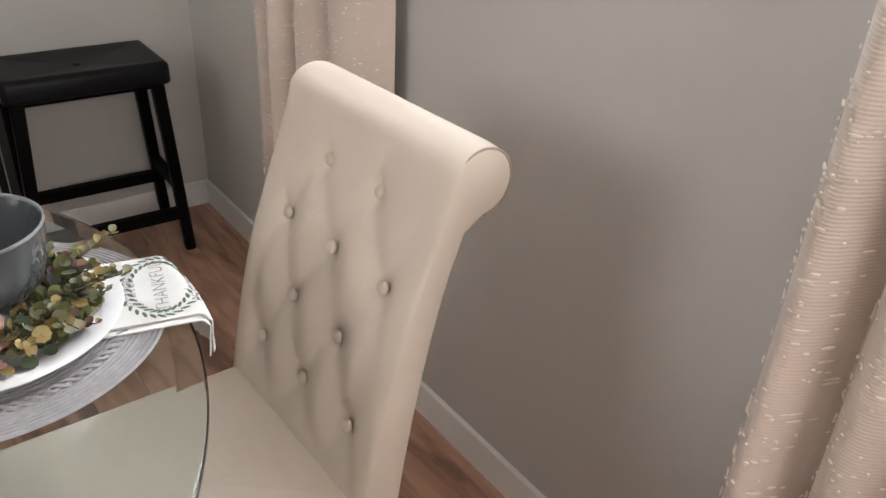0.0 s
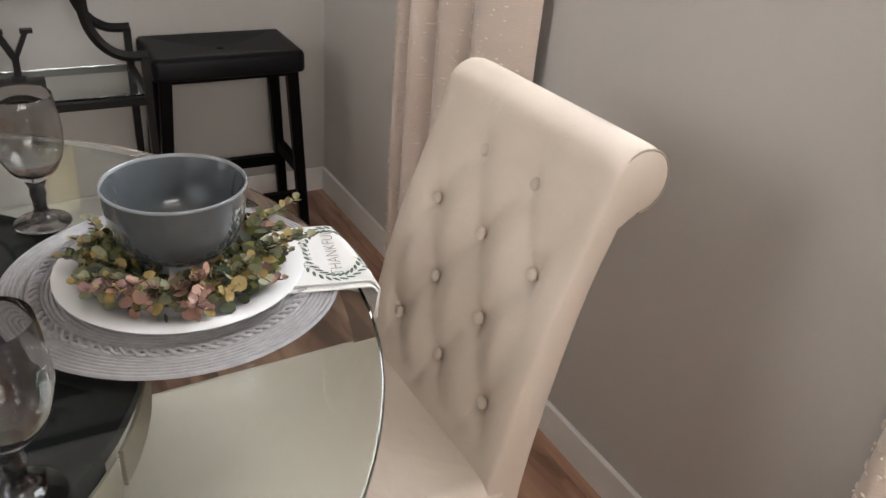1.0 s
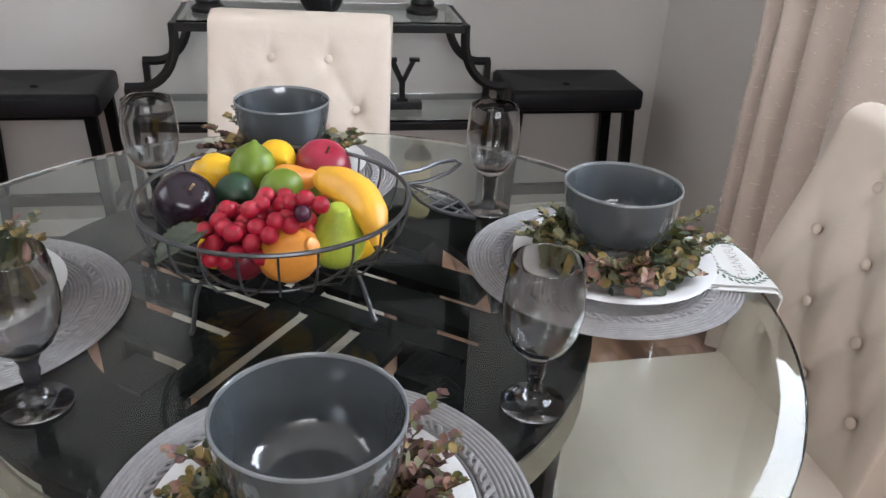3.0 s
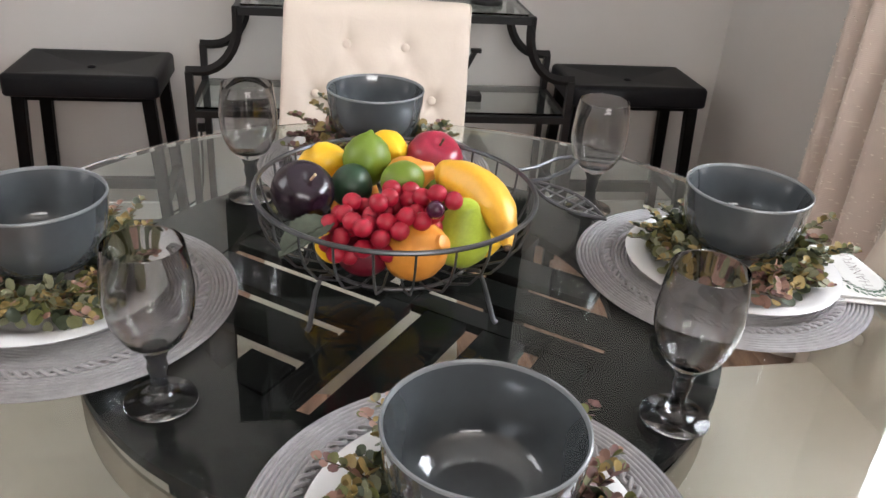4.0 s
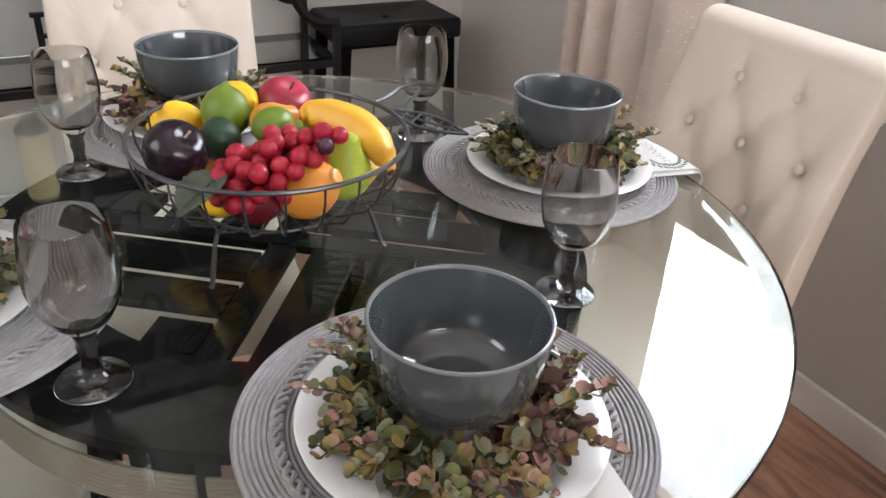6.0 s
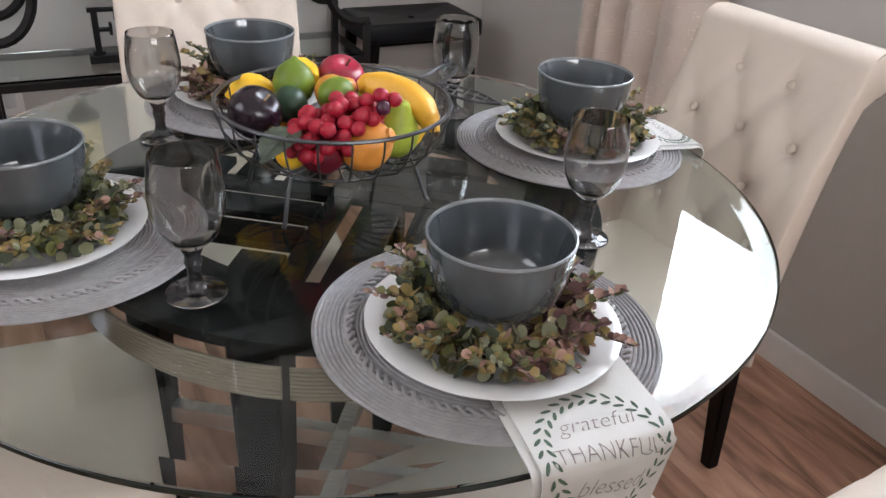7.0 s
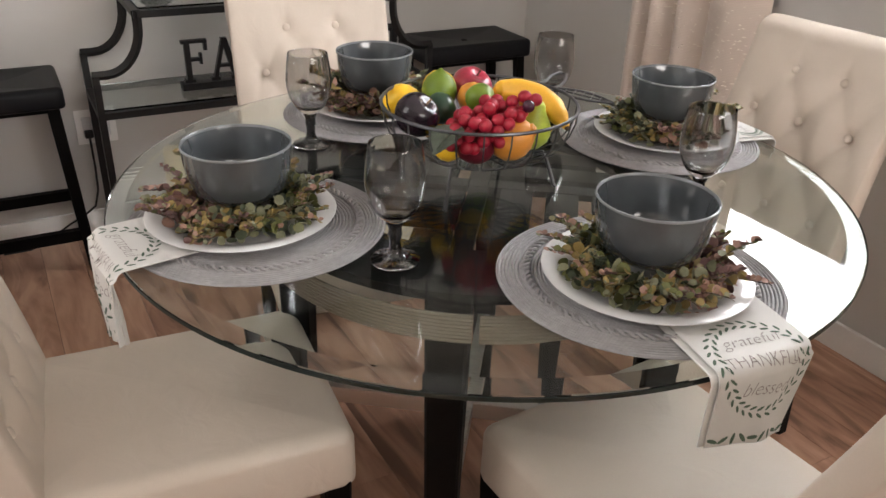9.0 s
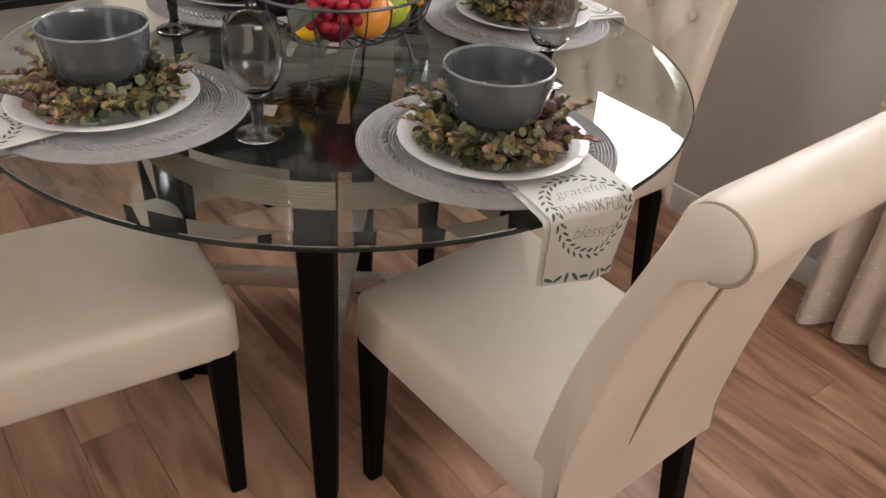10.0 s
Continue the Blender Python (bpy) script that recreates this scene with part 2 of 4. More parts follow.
def window(x, y0, y1, z0, z1, name):
    w = thing(name, ROOM, "white framed window with clear panes", "window")
    w["kind"] = "structure"
    f = 0.045
    for a0, a1, h0, h1 in ((y0, y0 + f, z0, z1), (y1 - f, y1, z0, z1), (y0 + f, y1 - f, z0, z0 + f), (y0 + f, y1 - f, z1 - f, z1)):
        part("window_frame", boxed(x - 0.03, x + 0.03, a0 + 0.001, a1 - 0.001, h0 + 0.001, h1 - 0.001, bevel=0.004), TRIM, w)
    p = part("pane", boxed(x - 0.003, x + 0.003, y0 + f, y1 - f, z0 + f, z1 - f), PANE, w, "clear glass pane", smooth=False)
    p.visible_shadow = False


window(EAST + 0.09, WIN_A, WIN_B, WIN_LOW, WIN_TOP, "window_1")
window(WEST - 0.09, -0.45, 0.45, WIN_LOW, WIN_TOP, "window_2")


# ---- curtains ----
def curtain_cloth():
    """Champagne cloth with fine ribs across it."""
    m = surface("champagne_curtain", (0.66, 0.55, 0.475), 0.5, vary=0.06, scale=10, grain=500, bump=0.25, dist=0.0008, Sheen_Weight=0.3)
    t = m.node_tree
    old = t.nodes["Bump"]
    co, wave, rib = t.nodes["Texture Coordinate"], t.nodes.new("ShaderNodeTexWave"), t.nodes.new("ShaderNodeBump")
    wave.bands_direction = "Z"
    wave.inputs["Scale"].default_value, wave.inputs["Distortion"].default_value, wave.inputs["Detail"].default_value = 70, 1.2, 2
    rib.inputs["Strength"].default_value, rib.inputs["Distance"].default_value = 0.35, 0.0012
    t.links.new(co.outputs["Object"], wave.inputs["Vector"])
    t.links.new(wave.outputs["Fac"], rib.inputs["Height"])
    t.links.new(old.outputs["Normal"], rib.inputs["Normal"])
    t.links.new(rib.outputs["Normal"], t.nodes["Principled BSDF"].inputs["Normal"])
    return m


CURTAIN = curtain_cloth()
SLUB = surface("pale_slub_yarn", (0.80, 0.71, 0.61), 0.35, vary=0.1, scale=60)


def curtain(y0, y1, x, folds, amp, seed, label, flare=0.0, wide=1.0):
    c = thing("curtain", ROOM, label, "curtain")
    rnd = random.Random(seed)
    nx, nz, top = folds * 20, 30, 2.28
    ph = [rnd.uniform(0, 6.28) for _ in range(4)]

    cut = [0.0]
    for k in range(folds):
        cut.append(cut[-1] + (wide if k == 0 else rnd.uniform(0.8, 1.2)))
    cut = [q / cut[-1] for q in cut]
    room_side = -1 if x > 0 else 1

    def point(u, h):
        """Round ridges towards the room, tight valleys between them."""
        v = min(1, max(0, u + 0.012 * math.sin(2.3 * h + ph[0]) * math.sin(math.pi * u)))
        a = float(np.interp(v, cut, range(folds + 1)))
        s = amp * (0.85 + 0.25 * math.sin(2.1 * a + ph[2]) - 0.12 * h / top)
        ridge = 2 * abs(math.sin(math.pi * a)) ** 0.75 - 1 + 0.12 * math.sin(7 * a + 1.5 * h + ph[1])
        return Vector((x - flare * max(0, 1 - h / 1.3) + room_side * s * ridge + 0.008 * math.sin(2 * h + ph[3]), y0 + (y1 - y0) * u, h))

    outer = [[point(i / nx, 0.015 + (top - 0.015) * k / nz) for i in range(nx + 1)] for k in range(nz + 1)]
    bm = sheet(outer, 0.0025)
    part("cloth", bm, CURTAIN, c)
    bm = bmesh.new()
    for _ in range(int(folds * 400)):
        u, h = rnd.uniform(0.01, 0.96), rnd.uniform(0.03, 1.35)
        span = rnd.uniform(0.003, 0.012) if rnd.random() < 0.85 else rnd.uniform(0.012, 0.022)
        thick = rnd.uniform(0.0009, 0.0019)
        thread = []
        for k in range(5):
            p, q = point(u + span * k / 4, h), point(u + span * k / 4 + 0.002, h)
            n = Vector((-(q - p).y, (q - p).x, 0)).normalized()
            if n.x * room_side < 0:
                n = -n
            thread.append(p + n * 0.0026)
        sweep(bm, thread, [thick * 0.4, thick, thick * 1.2, thick, thick * 0.4], 5)
    s = part("slub_yarn", bm, SLUB, c, "raised pale slub threads")
    s["kind"] = "stuff"
    rod = thing("curtain_rod", ROOM, "dark metal curtain rod above the window", "curtain rod")
    part("rod", sweep(bmesh.new(), [(x, y0 - 0.06, 2.30), (x, y1 + 0.06, 2.30)], 0.011, 12), IRON, rod)
    wall_x = EAST if x > 0 else WEST
    for y in (y0 - 0.03, y1 + 0.03):
        part("bracket", sweep(bmesh.new(), [(x, y, 2.30), (wall_x, y, 2.30)], 0.007, 8), IRON, rod)


curtain(0.478, 1.0, EAST - 0.072, 4, 0.042, 3, "champagne curtain with pale slub threads hanging in folds", 0.0, 1.7)
curtain(-0.95, -0.412, EAST - 0.078, 6, 0.044, 4, "champagne curtain with pale slub threads, touching the floor", 0.07)
curtain(1.08, 1.58, WEST + 0.075, 5, 0.03, 5, "champagne curtain hanging beside the black stool")


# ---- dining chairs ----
# shade along the leather's seams, put into a darker colour
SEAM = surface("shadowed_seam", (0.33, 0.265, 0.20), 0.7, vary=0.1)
BACK_CURVE = ((0.40, 0.437), (0.50, 0.454), (0.60, 0.475), (0.68, 0.497), (0.76, 0.5265), (0.83, 0.553), (0.90, 0.577))
REAR_CURVE = ((0.29, 0.487), (0.40, 0.497), (0.50, 0.510), (0.60, 0.528), (0.70, 0.550), (0.78, 0.573), (0.834, 0.597))


def along(curve, z):
    """A smooth line through a few heights."""
    h, v = zip(*curve)
    return sum(float(np.interp(z + d, h, v)) for d in (-0.03, -0.015, 0, 0.015, 0.03)) / 5


def front_y(z):
    return along(BACK_CURVE, z)


def rear_y(z):
    return along(REAR_CURVE, z)


def chair_profile():
    """Side outline of the back, (y, z): front from the seat up, over the roll, down the rear."""
    front = [(front_y(z), z) for z in [0.40 + 0.487 * k / 54 for k in range(55)]]
    roll = []
    r, cy, cz = 0.0435, 0.6125, 0.882
    for k in range(1, 18):
        a = radians(166 - 250 * k / 17)
        roll.append((cy + r * math.cos(a), cz + r * math.sin(a)))
    rear = [(rear_y(z), z) for z in (0.822, 0.805, 0.78, 0.745, 0.70, 0.64, 0.58, 0.50, 0.44, 0.40, 0.348, 0.29)]
    return front, roll, rear


def button_spots(pitch):
    return [(bx, pitch * row) for row in range(4) for bx in ((-0.0615, 0.0615) if row % 2 == 0 else (-0.123, 0, 0.123))]


def tuft(x, z, spots, high, pitch):
    """How far the padded front stands out, in metres."""
    s = high - z
    x0 = x
    x = x + 0.003 * math.sin(31 * z + 2) + 0.002 * math.sin(57 * x + 40 * z)
    a = abs((x / 0.123 + s / (2 * pitch)) % 1 - 0.5)
    b = abs((x / 0.123 - s / (2 * pitch)) % 1 - 0.5)
    pillow = 0.5 * math.sin(math.pi * a) * math.sin(math.pi * b) * (1 + math.sin(math.pi * a) * math.sin(math.pi * b)) * (0.92 + 0.08 * math.sin(23 * x + 17 * z))
    inside = max(0, min(1, (0.175 - abs(x)) / 0.05)) * max(0, min(1, (s + 0.01) / 0.06)) * max(0, min(1, (z - 0.45) / 0.05))
    inside = inside * inside * (3 - 2 * inside)
    near = min(math.hypot(x0 - bx, s - bs) for bx, bs in spots)
    fold = max(math.exp(-(a * 0.105 / 0.0030) ** 2), math.exp(-(b * 0.105 / 0.0030) ** 2)) * math.exp(-(near / 0.036) ** 2)
    h = 0.0112 * (pillow * inside + (1 - inside) * 0.55) - 0.0046 * fold * inside
    if s < 0.03:
        g = max(0, 1 - max(0, -s) / 0.085)
        h -= 0.0022 * g * math.exp(-((abs(x) - 0.0615) / 0.006) ** 2)
    if abs(x0) > 0.123:
        h -= 0.0030 * math.exp(-((s - pitch - 0.05 * (abs(x0) - 0.123)) / 0.004) ** 2) * max(0, 1 - (abs(x0) - 0.123) / 0.055)
    for bx, bs in spots:
        h -= 0.0122 * math.exp(-((x0 - bx) ** 2 + (s - bs) ** 2) / 0.019 ** 2)
    return h


def make_chair(m, label, high=0.832, pitch=0.097):
    c = thing("dining_chair", m, label, "chair", "chairs round the table")
    front, roll, rear = chair_profile()
    spots = button_spots(pitch)
    loop = front + roll + rear
    n, hw, rr, nx = len(loop), 0.196, 0.024, 72
    normals = []
    for i in range(n):
        (y0, z0), (y1, z1) = loop[i - 1], loop[(i + 1) % n]
        d = math.hypot(y1 - y0, z1 - z0)
        normals.append((-(z1 - z0) / d, (y1 - y0) / d))
    loops = []
    for k in range(nx + 1):
        x = -hw + 2 * hw * k / nx
        if k < 5 or k > nx - 5:
            e = (4 - k) / 4 if k < 5 else (k - nx + 4) / 4
            x = math.copysign(hw - rr + rr * math.sin(e * 1.5708), x)
        else:
            x = (-1 + 2 * (k - 4) / (nx - 8)) * (hw - rr)
            e = 0
        inset = rr * (1 - math.cos(e * 1.5708)) * 0.28
        ring = []
        for i, (y, z) in enumerate(loop):
            out = -inset
            if i < len(front):
                out += tuft(x, z, spots, high, pitch)
            elif i < len(front) + 9:
                j = i - len(front)
                out += 0.004 * (1 - j / 9) - 0.0006 * (1 - j / 9) * math.exp(-((abs(x) - 0.0615) / 0.008) ** 2)
            ring.append((x, y + normals[i][0] * out, z + normals[i][1] * out))
        loops.append(ring)
    bm = skin(bmesh.new(), loops)
    bmesh.ops.triangulate(bm, faces=[f for f in bm.faces if len(f.verts) > 4], ngon_method="EAR_CLIP")
    back = part("backrest", bm, LEATHER, c)
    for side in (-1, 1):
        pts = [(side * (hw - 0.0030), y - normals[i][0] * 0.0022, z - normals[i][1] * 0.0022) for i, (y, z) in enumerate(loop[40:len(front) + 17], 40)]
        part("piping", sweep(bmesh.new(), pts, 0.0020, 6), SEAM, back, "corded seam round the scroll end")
    button = None
    for bx, bs in spots:
        z = high - bs
        spot = pose(bx, front_y(z) + 0.0058, z, 90 - 19.8, 0, 0)
        if button is None:
            button = part("button", lathe([(0, -0.002), (0.0086, -0.002), (0.0096, 0.001), (0.0084, 0.0032), (0.005, 0.0046), (0, 0.005)], 16), LEATHER, back, "covered tufting button", spot).data
        else:
            piece("button", button, back, "covered tufting button", spot)
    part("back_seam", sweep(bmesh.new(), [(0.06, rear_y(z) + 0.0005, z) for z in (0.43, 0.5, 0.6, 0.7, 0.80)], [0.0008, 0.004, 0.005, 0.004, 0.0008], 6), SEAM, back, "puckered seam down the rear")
    seat = part("seat", slab(0.397, 0.486, 0.345, 0.458, 0.026, 0.030, 0.012), LEATHER, c, "", pose(0, 0.243, 0))
    for x, y, lean in ((-0.175, 0.035, 0.0), (0.175, 0.035, 0.0), (-0.165, 0.445, 0.05), (0.165, 0.445, 0.05)):
        part("leg", tapered(bmesh.new(), 0.045, 0.03, 0, 0.36 if y < 0.1 else 0.42, (0, lean)), ESPRESSO, c, "dark espresso tapered leg", pose(x, y, 0))
    return c


def chair_pose(x, y, backward):
    return pose(x, y, 0, 0, 0, backward - 90)


chair = make_chair(chair_pose(0.318, 0.010, 0), "cream leather roll-back dining chair with button tufting beside the window wall")
make_chair(chair_pose(-0.056, 0.305, 79.4), "cream leather roll-back dining chair with button tufting before the console shelf", 0.838, 0.100)
for spot, label in ((chair_pose(0.066, -0.226, -88.8), "cream leather roll-back dining chair showing its scrolled back"),
                    (chair_pose(-0.283, 0.031, 173), "cream leather roll-back dining chair with a smooth seat")):
    tagged(copy_thing(chair, spot), label)


# ---- glass table ----
table = thing("dining_table", pose(0, 0, 0), "round clear glass table on a dark slatted wooden base", "table")
TOP, RAD = 0.76, 0.604
TABLE_X, TABLE_Y = 0.0135, 0.0117    # the glass's centre over its base
top = part("tabletop", lathe([(0, TOP - 0.012), (RAD - 0.002, TOP - 0.012), (RAD, TOP - 0.010), (RAD, TOP - 0.0035), (RAD - 0.002, TOP - 0.003), (RAD - 0.028, TOP), (0, TOP)], 160), TABLE_GLASS, table, "clear glass top with a bevelled edge", pose(TABLE_X, TABLE_Y, 0), smooth=False)
top.visible_shadow = False
part("edge", lathe([(RAD + 0.0003, TOP - 0.0105), (RAD + 0.0012, TOP - 0.0100), (RAD + 0.0012, TOP - 0.0045), (RAD + 0.0003, TOP - 0.004)], 160, True), surface("green_edge", (0.008, 0.016, 0.014), 0.1), table, "dark green ground edge of the glass", pose(TABLE_X, TABLE_Y, 0))
AXIS = 51.0


ZB0, ZB1, RB = 0.733, 0.7465, 0.375
turn = pose(0, 0, 0, 0, 0, AXIS)
# a ring of dark wood, with planks along one axis and short slats across it
ring = lathe([(0.25, ZB0), (RB, ZB0), (RB, ZB1), (0.25, ZB1)], 96, True)
part("ring", ring, ESPRESSO, table, "dark espresso ring under the glass", smooth=True)
part("centre_block", boxed(-0.015, 0.015, -0.015, 0.015, ZB0, ZB1 - 0.002, m=turn), ESPRESSO, table, smooth=False)
for k in range(4):
    q = pose(0, 0, 0, 0, 0, AXIS + 90 * k)
    for u0, u1 in ((-0.0185, 0.0145), (-0.0935, -0.0405), (-0.1685, -0.1155), (-0.2435, -0.1905)):
        v1 = math.sqrt(0.252 ** 2 - max(abs(u0), abs(u1)) ** 2) + 0.012
        part("slat", boxed(u0, u1, 0.017, v1, ZB0, ZB1 - 0.002, bevel=0.001, m=q), ESPRESSO, table, "", smooth=False)
APRON = surface("ribbed_metal", (0.25, 0.20, 0.155), 0.45, metal=0.4, vary=0.1)
for k in range(4):
    a0, a1 = AXIS + 90 * k + 7, AXIS + 90 * k + 95.5
    bm = bmesh.new()
    for j in range(8):
        z = 0.672 + 0.0055 * j
        sweep(bm, [((RB - 0.0045) * math.cos(radians(a0 + (a1 - a0) * i / 30)), (RB - 0.0045) * math.sin(radians(a0 + (a1 - a0) * i / 30)), z) for i in range(31)], 0.0031, 6)
    part("apron", bm, APRON, table, "ribbed metal apron strip")
for k in range(4):
    a = AXIS + 90 * k
    m = pose(0.332 * math.cos(radians(a)), 0.332 * math.sin(radians(a)), 0, 0, 0, a)
    part("leg", tapered(bmesh.new(), 0.062, 0.040, 0.0, 0.7325), ESPRESSO, table, "thick dark espresso leg tapering to the floor", m)
for k, (u0, u1) in ((0, (0.0, 0.312)), (2, (0.0, 0.312)), (1, (0.0135, 0.312)), (3, (0.0135, 0.312))):
    m = pose(0, 0, 0, 0, 0, AXIS + 90 * k)
    arm = part("stretcher", boxed(u0, u1, -0.013, 0.013, 0.257, 0.292, bevel=0.002, m=m), CHROME, table, "brushed metal stretcher crossing under the top")
    bm = bmesh.new()
    for j in range(26):
        u = 0.022 + 0.011 * j
        box(bm, u, u + 0.006, -0.0125, 0.0125, 0.2915, 0.2935, m=m)
    part("rib", bm, CHROME, arm, smooth=False)["kind"] = "stuff"


# ---- bar stools ----
def stool(u, v, w, d, label):
    s = thing("stool", CONSOLE @ pose(u, v, 0), label, "stool", "stools beside the console")
    pad = part("cushion", slab(w, d, 0.535, 0.583, 0.02, 0.02, 0.0, 0.018), BLACK_LEATHER, s, "black padded saddle seat")
    part("button", lathe([(0, 0), (0.012, 0), (0.012, 0.003), (0.006, 0.006), (0, 0.0065)], 16), BLACK_LEATHER, pad, "", pose(0, 0, 0.583))
    part("apron", boxed(-w / 2 + 0.03, w / 2 - 0.03, -d / 2 + 0.03, d / 2 - 0.03, 0.518, 0.536, bevel=0.003), ESPRESSO, s)
    for sx in (-1, 1):
        for sy in (-1, 1):
            part("leg", tapered(bmesh.new(), 0.034, 0.030, 0, 0.535, (sx * 0.03, sy * 0.012)), ESPRESSO, s, "", pose(sx * (w / 2 - 0.035), sy * (d / 2 - 0.035), 0))
    hx, hy = w / 2 - 0.014, d / 2 - 0.028
    for sx in (-1, 1):
        part("rung", boxed(-0.012, 0.012, -hy + 0.01, hy - 0.01, 0.20, 0.235, m=pose(sx * hx, 0, 0)), ESPRESSO, s)
    for sy, z in ((-1, 0.11), (1, 0.15)):
        part("rung", boxed(-hx + 0.01, hx - 0.01, -0.012, 0.012, z, z + 0.035, m=pose(0, sy * hy, 0)), ESPRESSO, s)


stool(0.842, 1.545, 0.43, 0.27, "black saddle-seat bar stool in the room's corner")
stool(-0.755, 1.535, 0.41, 0.29, "black saddle-seat bar stool beside the console shelf")


# ---- console shelf ----
def console(u0, u1, v0, v1):
    c = thing("console_shelf", CONSOLE, "black metal stepped console with glass shelves", "shelf")
    U0, U1, zs, zt = u0 + 0.135, u1 - 0.135, 0.515, 0.80
    w = 0.02
    for v in (v0, v1):
        for s, a, b in ((1, u0, U0), (-1, u1, U1)):
            part("post", bar(bmesh.new(), [(a, v, 0), (a, v, 0.625)], w), IRON, c)
            pts = [(a - s * 0.008, v, 0.625), (a + s * 0.03, v, 0.625)]
            for k in range(1, 9):
                t = radians(90 * k / 8)
                pts.append((a + s * (0.03 + (abs(b - a) - 0.03) * math.sin(t)), v, 0.625 + 0.135 * (1 - math.cos(t))))
            pts.append((b, v, zt))
            part("arm", bar(bmesh.new(), pts, w * 0.95), IRON, c, "curved iron arm")
    for z, a, b in ((zs, u0, u1), (zt, U0, U1)):
        for v in (v0, v1):
            part("rail", boxed(a + 0.01, b - 0.01, v - w / 2, v + w / 2, z - w, z), IRON, c)
        for a_ in (a, b):
            part("rail", boxed(a_ - w / 2, a_ + w / 2, v0 + 0.008, v1 - 0.008, z - w, z - 0.0005), IRON, c)
        g = part("glass_shelf", boxed(a + 0.008, b - 0.008, v0 + 0.006, v1 - 0.006, z + 0.0005, z + 0.007, bevel=0.001), SHELF_GLASS, c, "clear glass shelf", smooth=False)
        g.visible_shadow = False
    for s, b in ((1, U0), (-1, U1)):
        part("upper_post", bar(bmesh.new(), [(b, v0, zt - 0.02), (b, v0, zt + 0.003)], w), IRON, c)


CU0, CU1, CV0, CV1 = -0.462, 0.607, 1.376, 1.665
console(CU0, CU1, CV0, CV1)


# ---- place settings ----
def placemat(x, y, rz):
    p = thing("placemat", pose(x, y, 0.7605, 0, 0, rz), "round grey woven placemat with a braided ring", "placemat", "placemats")
    prof = [(0, 0)]
    n = 38
    R = 0.188
    prof += [(R, 0.0), (R + 0.0015, 0.0015)]
    for k in range(n):
        r1, r0 = R * (n - k) / n, R * (n - k - 1) / n
        low = 0.0008
        for q in (0.0, 0.12, 0.35, 0.65, 0.88):
            prof.append((r1 + (r0 - r1) * q, low + 0.0030 * math.sin(math.pi * q) ** 0.6))
    prof.append((0, 0.002))
    part("mat", lathe(prof, 96), WEAVE, p)
    bm = bmesh.new()
    for ph in (0, math.pi):
        pts = []
        for i in range(300):
            a = 2 * math.pi * i / 300
            r = 0.150 + 0.0045 * math.sin(40 * a + ph)
            pts.append((r * math.cos(a), r * math.sin(a), 0.0045 + 0.0015 * math.cos(40 * a + ph)))
        sweep(bm, pts, 0.0026, 6, closed=True)
    part("braid", bm, WEAVE, p, "raised braided ring")


def plate(x, y):
    prof = [(0, 0.0), (0.085, 0.0), (0.088, 0.002), (0.100, 0.006), (0.134, 0.0165), (0.1365, 0.0185), (0.1345, 0.0195), (0.100, 0.0105), (0.090, 0.006), (0.083, 0.0045), (0, 0.0042)]
    tagged(part("plate", lathe(prof, 96), PORCELAIN, None, "", pose(x, y, 0.7655)), "white porcelain dinner plate on the woven placemat", "plate", "dinner plates")


def bowl(x, y, z):
    b = thing("bowl", pose(x, y, z), "grey-blue glazed stoneware bowl resting in a leaf wreath", "bowl", "bowls")
    h = 0.084
    out = [(0.030, 0), (0.041, 0.0), (0.044, 0.003), (0.056, 0.009), (0.066, 0.021), (0.0718, 0.040), (0.0752, 0.063), (0.0766, h - 0.003)]
    inn = [(0.0738, h - 0.003), (0.0708, 0.070), (0.0690, 0.058), (0.0665, 0.042), (0.062, 0.026), (0.053, 0.0155), (0.044, 0.0125), (0.042, 0.0108), (0.037, 0.0104), (0, 0.010)]
    part("body", lathe([(0, 0.003), (0.029, 0.003)] + out + inn, 80), STONEWARE, b)
    part("rim", lathe([(0.0763, h - 0.0034), (0.0772, h - 0.0018), (0.0766, h), (0.0752, h + 0.0005), (0.0739, h - 0.001), (0.0737, h - 0.0034)], 80, True), BOWL_RIM, b, "pale worn glaze on the rim")


def goblet(x, y, rz):
    g = thing("goblet", pose(x, y, 0.7605, 0, 0, rz), "smoky grey glass water goblet on the table", "glass", "goblets")
    out = [(0.012, 0.060), (0.020, 0.066), (0.029, 0.076), (0.0365, 0.092), (0.0400, 0.110), (0.0405, 0.124), (0.0385, 0.145), (0.0352, 0.168)]
    inn = [(0.0347, 0.1690), (0.0342, 0.168), (0.0374, 0.145), (0.0393, 0.124), (0.0388, 0.110), (0.0352, 0.093), (0.0275, 0.078), (0.018, 0.0705), (0, 0.068)]
    part("cup", lathe([(0, 0.0585), (0.009, 0.0585)] + out + inn, 56), SMOKE, g)
    part("stem", lathe([(0, 0.0075), (0.019, 0.0075), (0.0135, 0.0100), (0.0098, 0.0150), (0.0080, 0.022), (0.0078, 0.030), (0.0090, 0.037), (0.0100, 0.041), (0.0092, 0.045), (0.0090, 0.050), (0.0125, 0.0583), (0, 0.0583)], 40), SMOKE_STEM, g, "thick dark glass stem")
    part("foot", lathe([(0, 0), (0.0325, 0), (0.0342, 0.0012), (0.0335, 0.003), (0.026, 0.0052), (0.018, 0.0073), (0, 0.0073)], 56), SMOKE_FOOT, g)


def leaf_colour(name, colour):
    return surface(name, colour, 0.5, vary=0.25, scale=40, grain=160, bump=0.1, Subsurface_Weight=0.0)


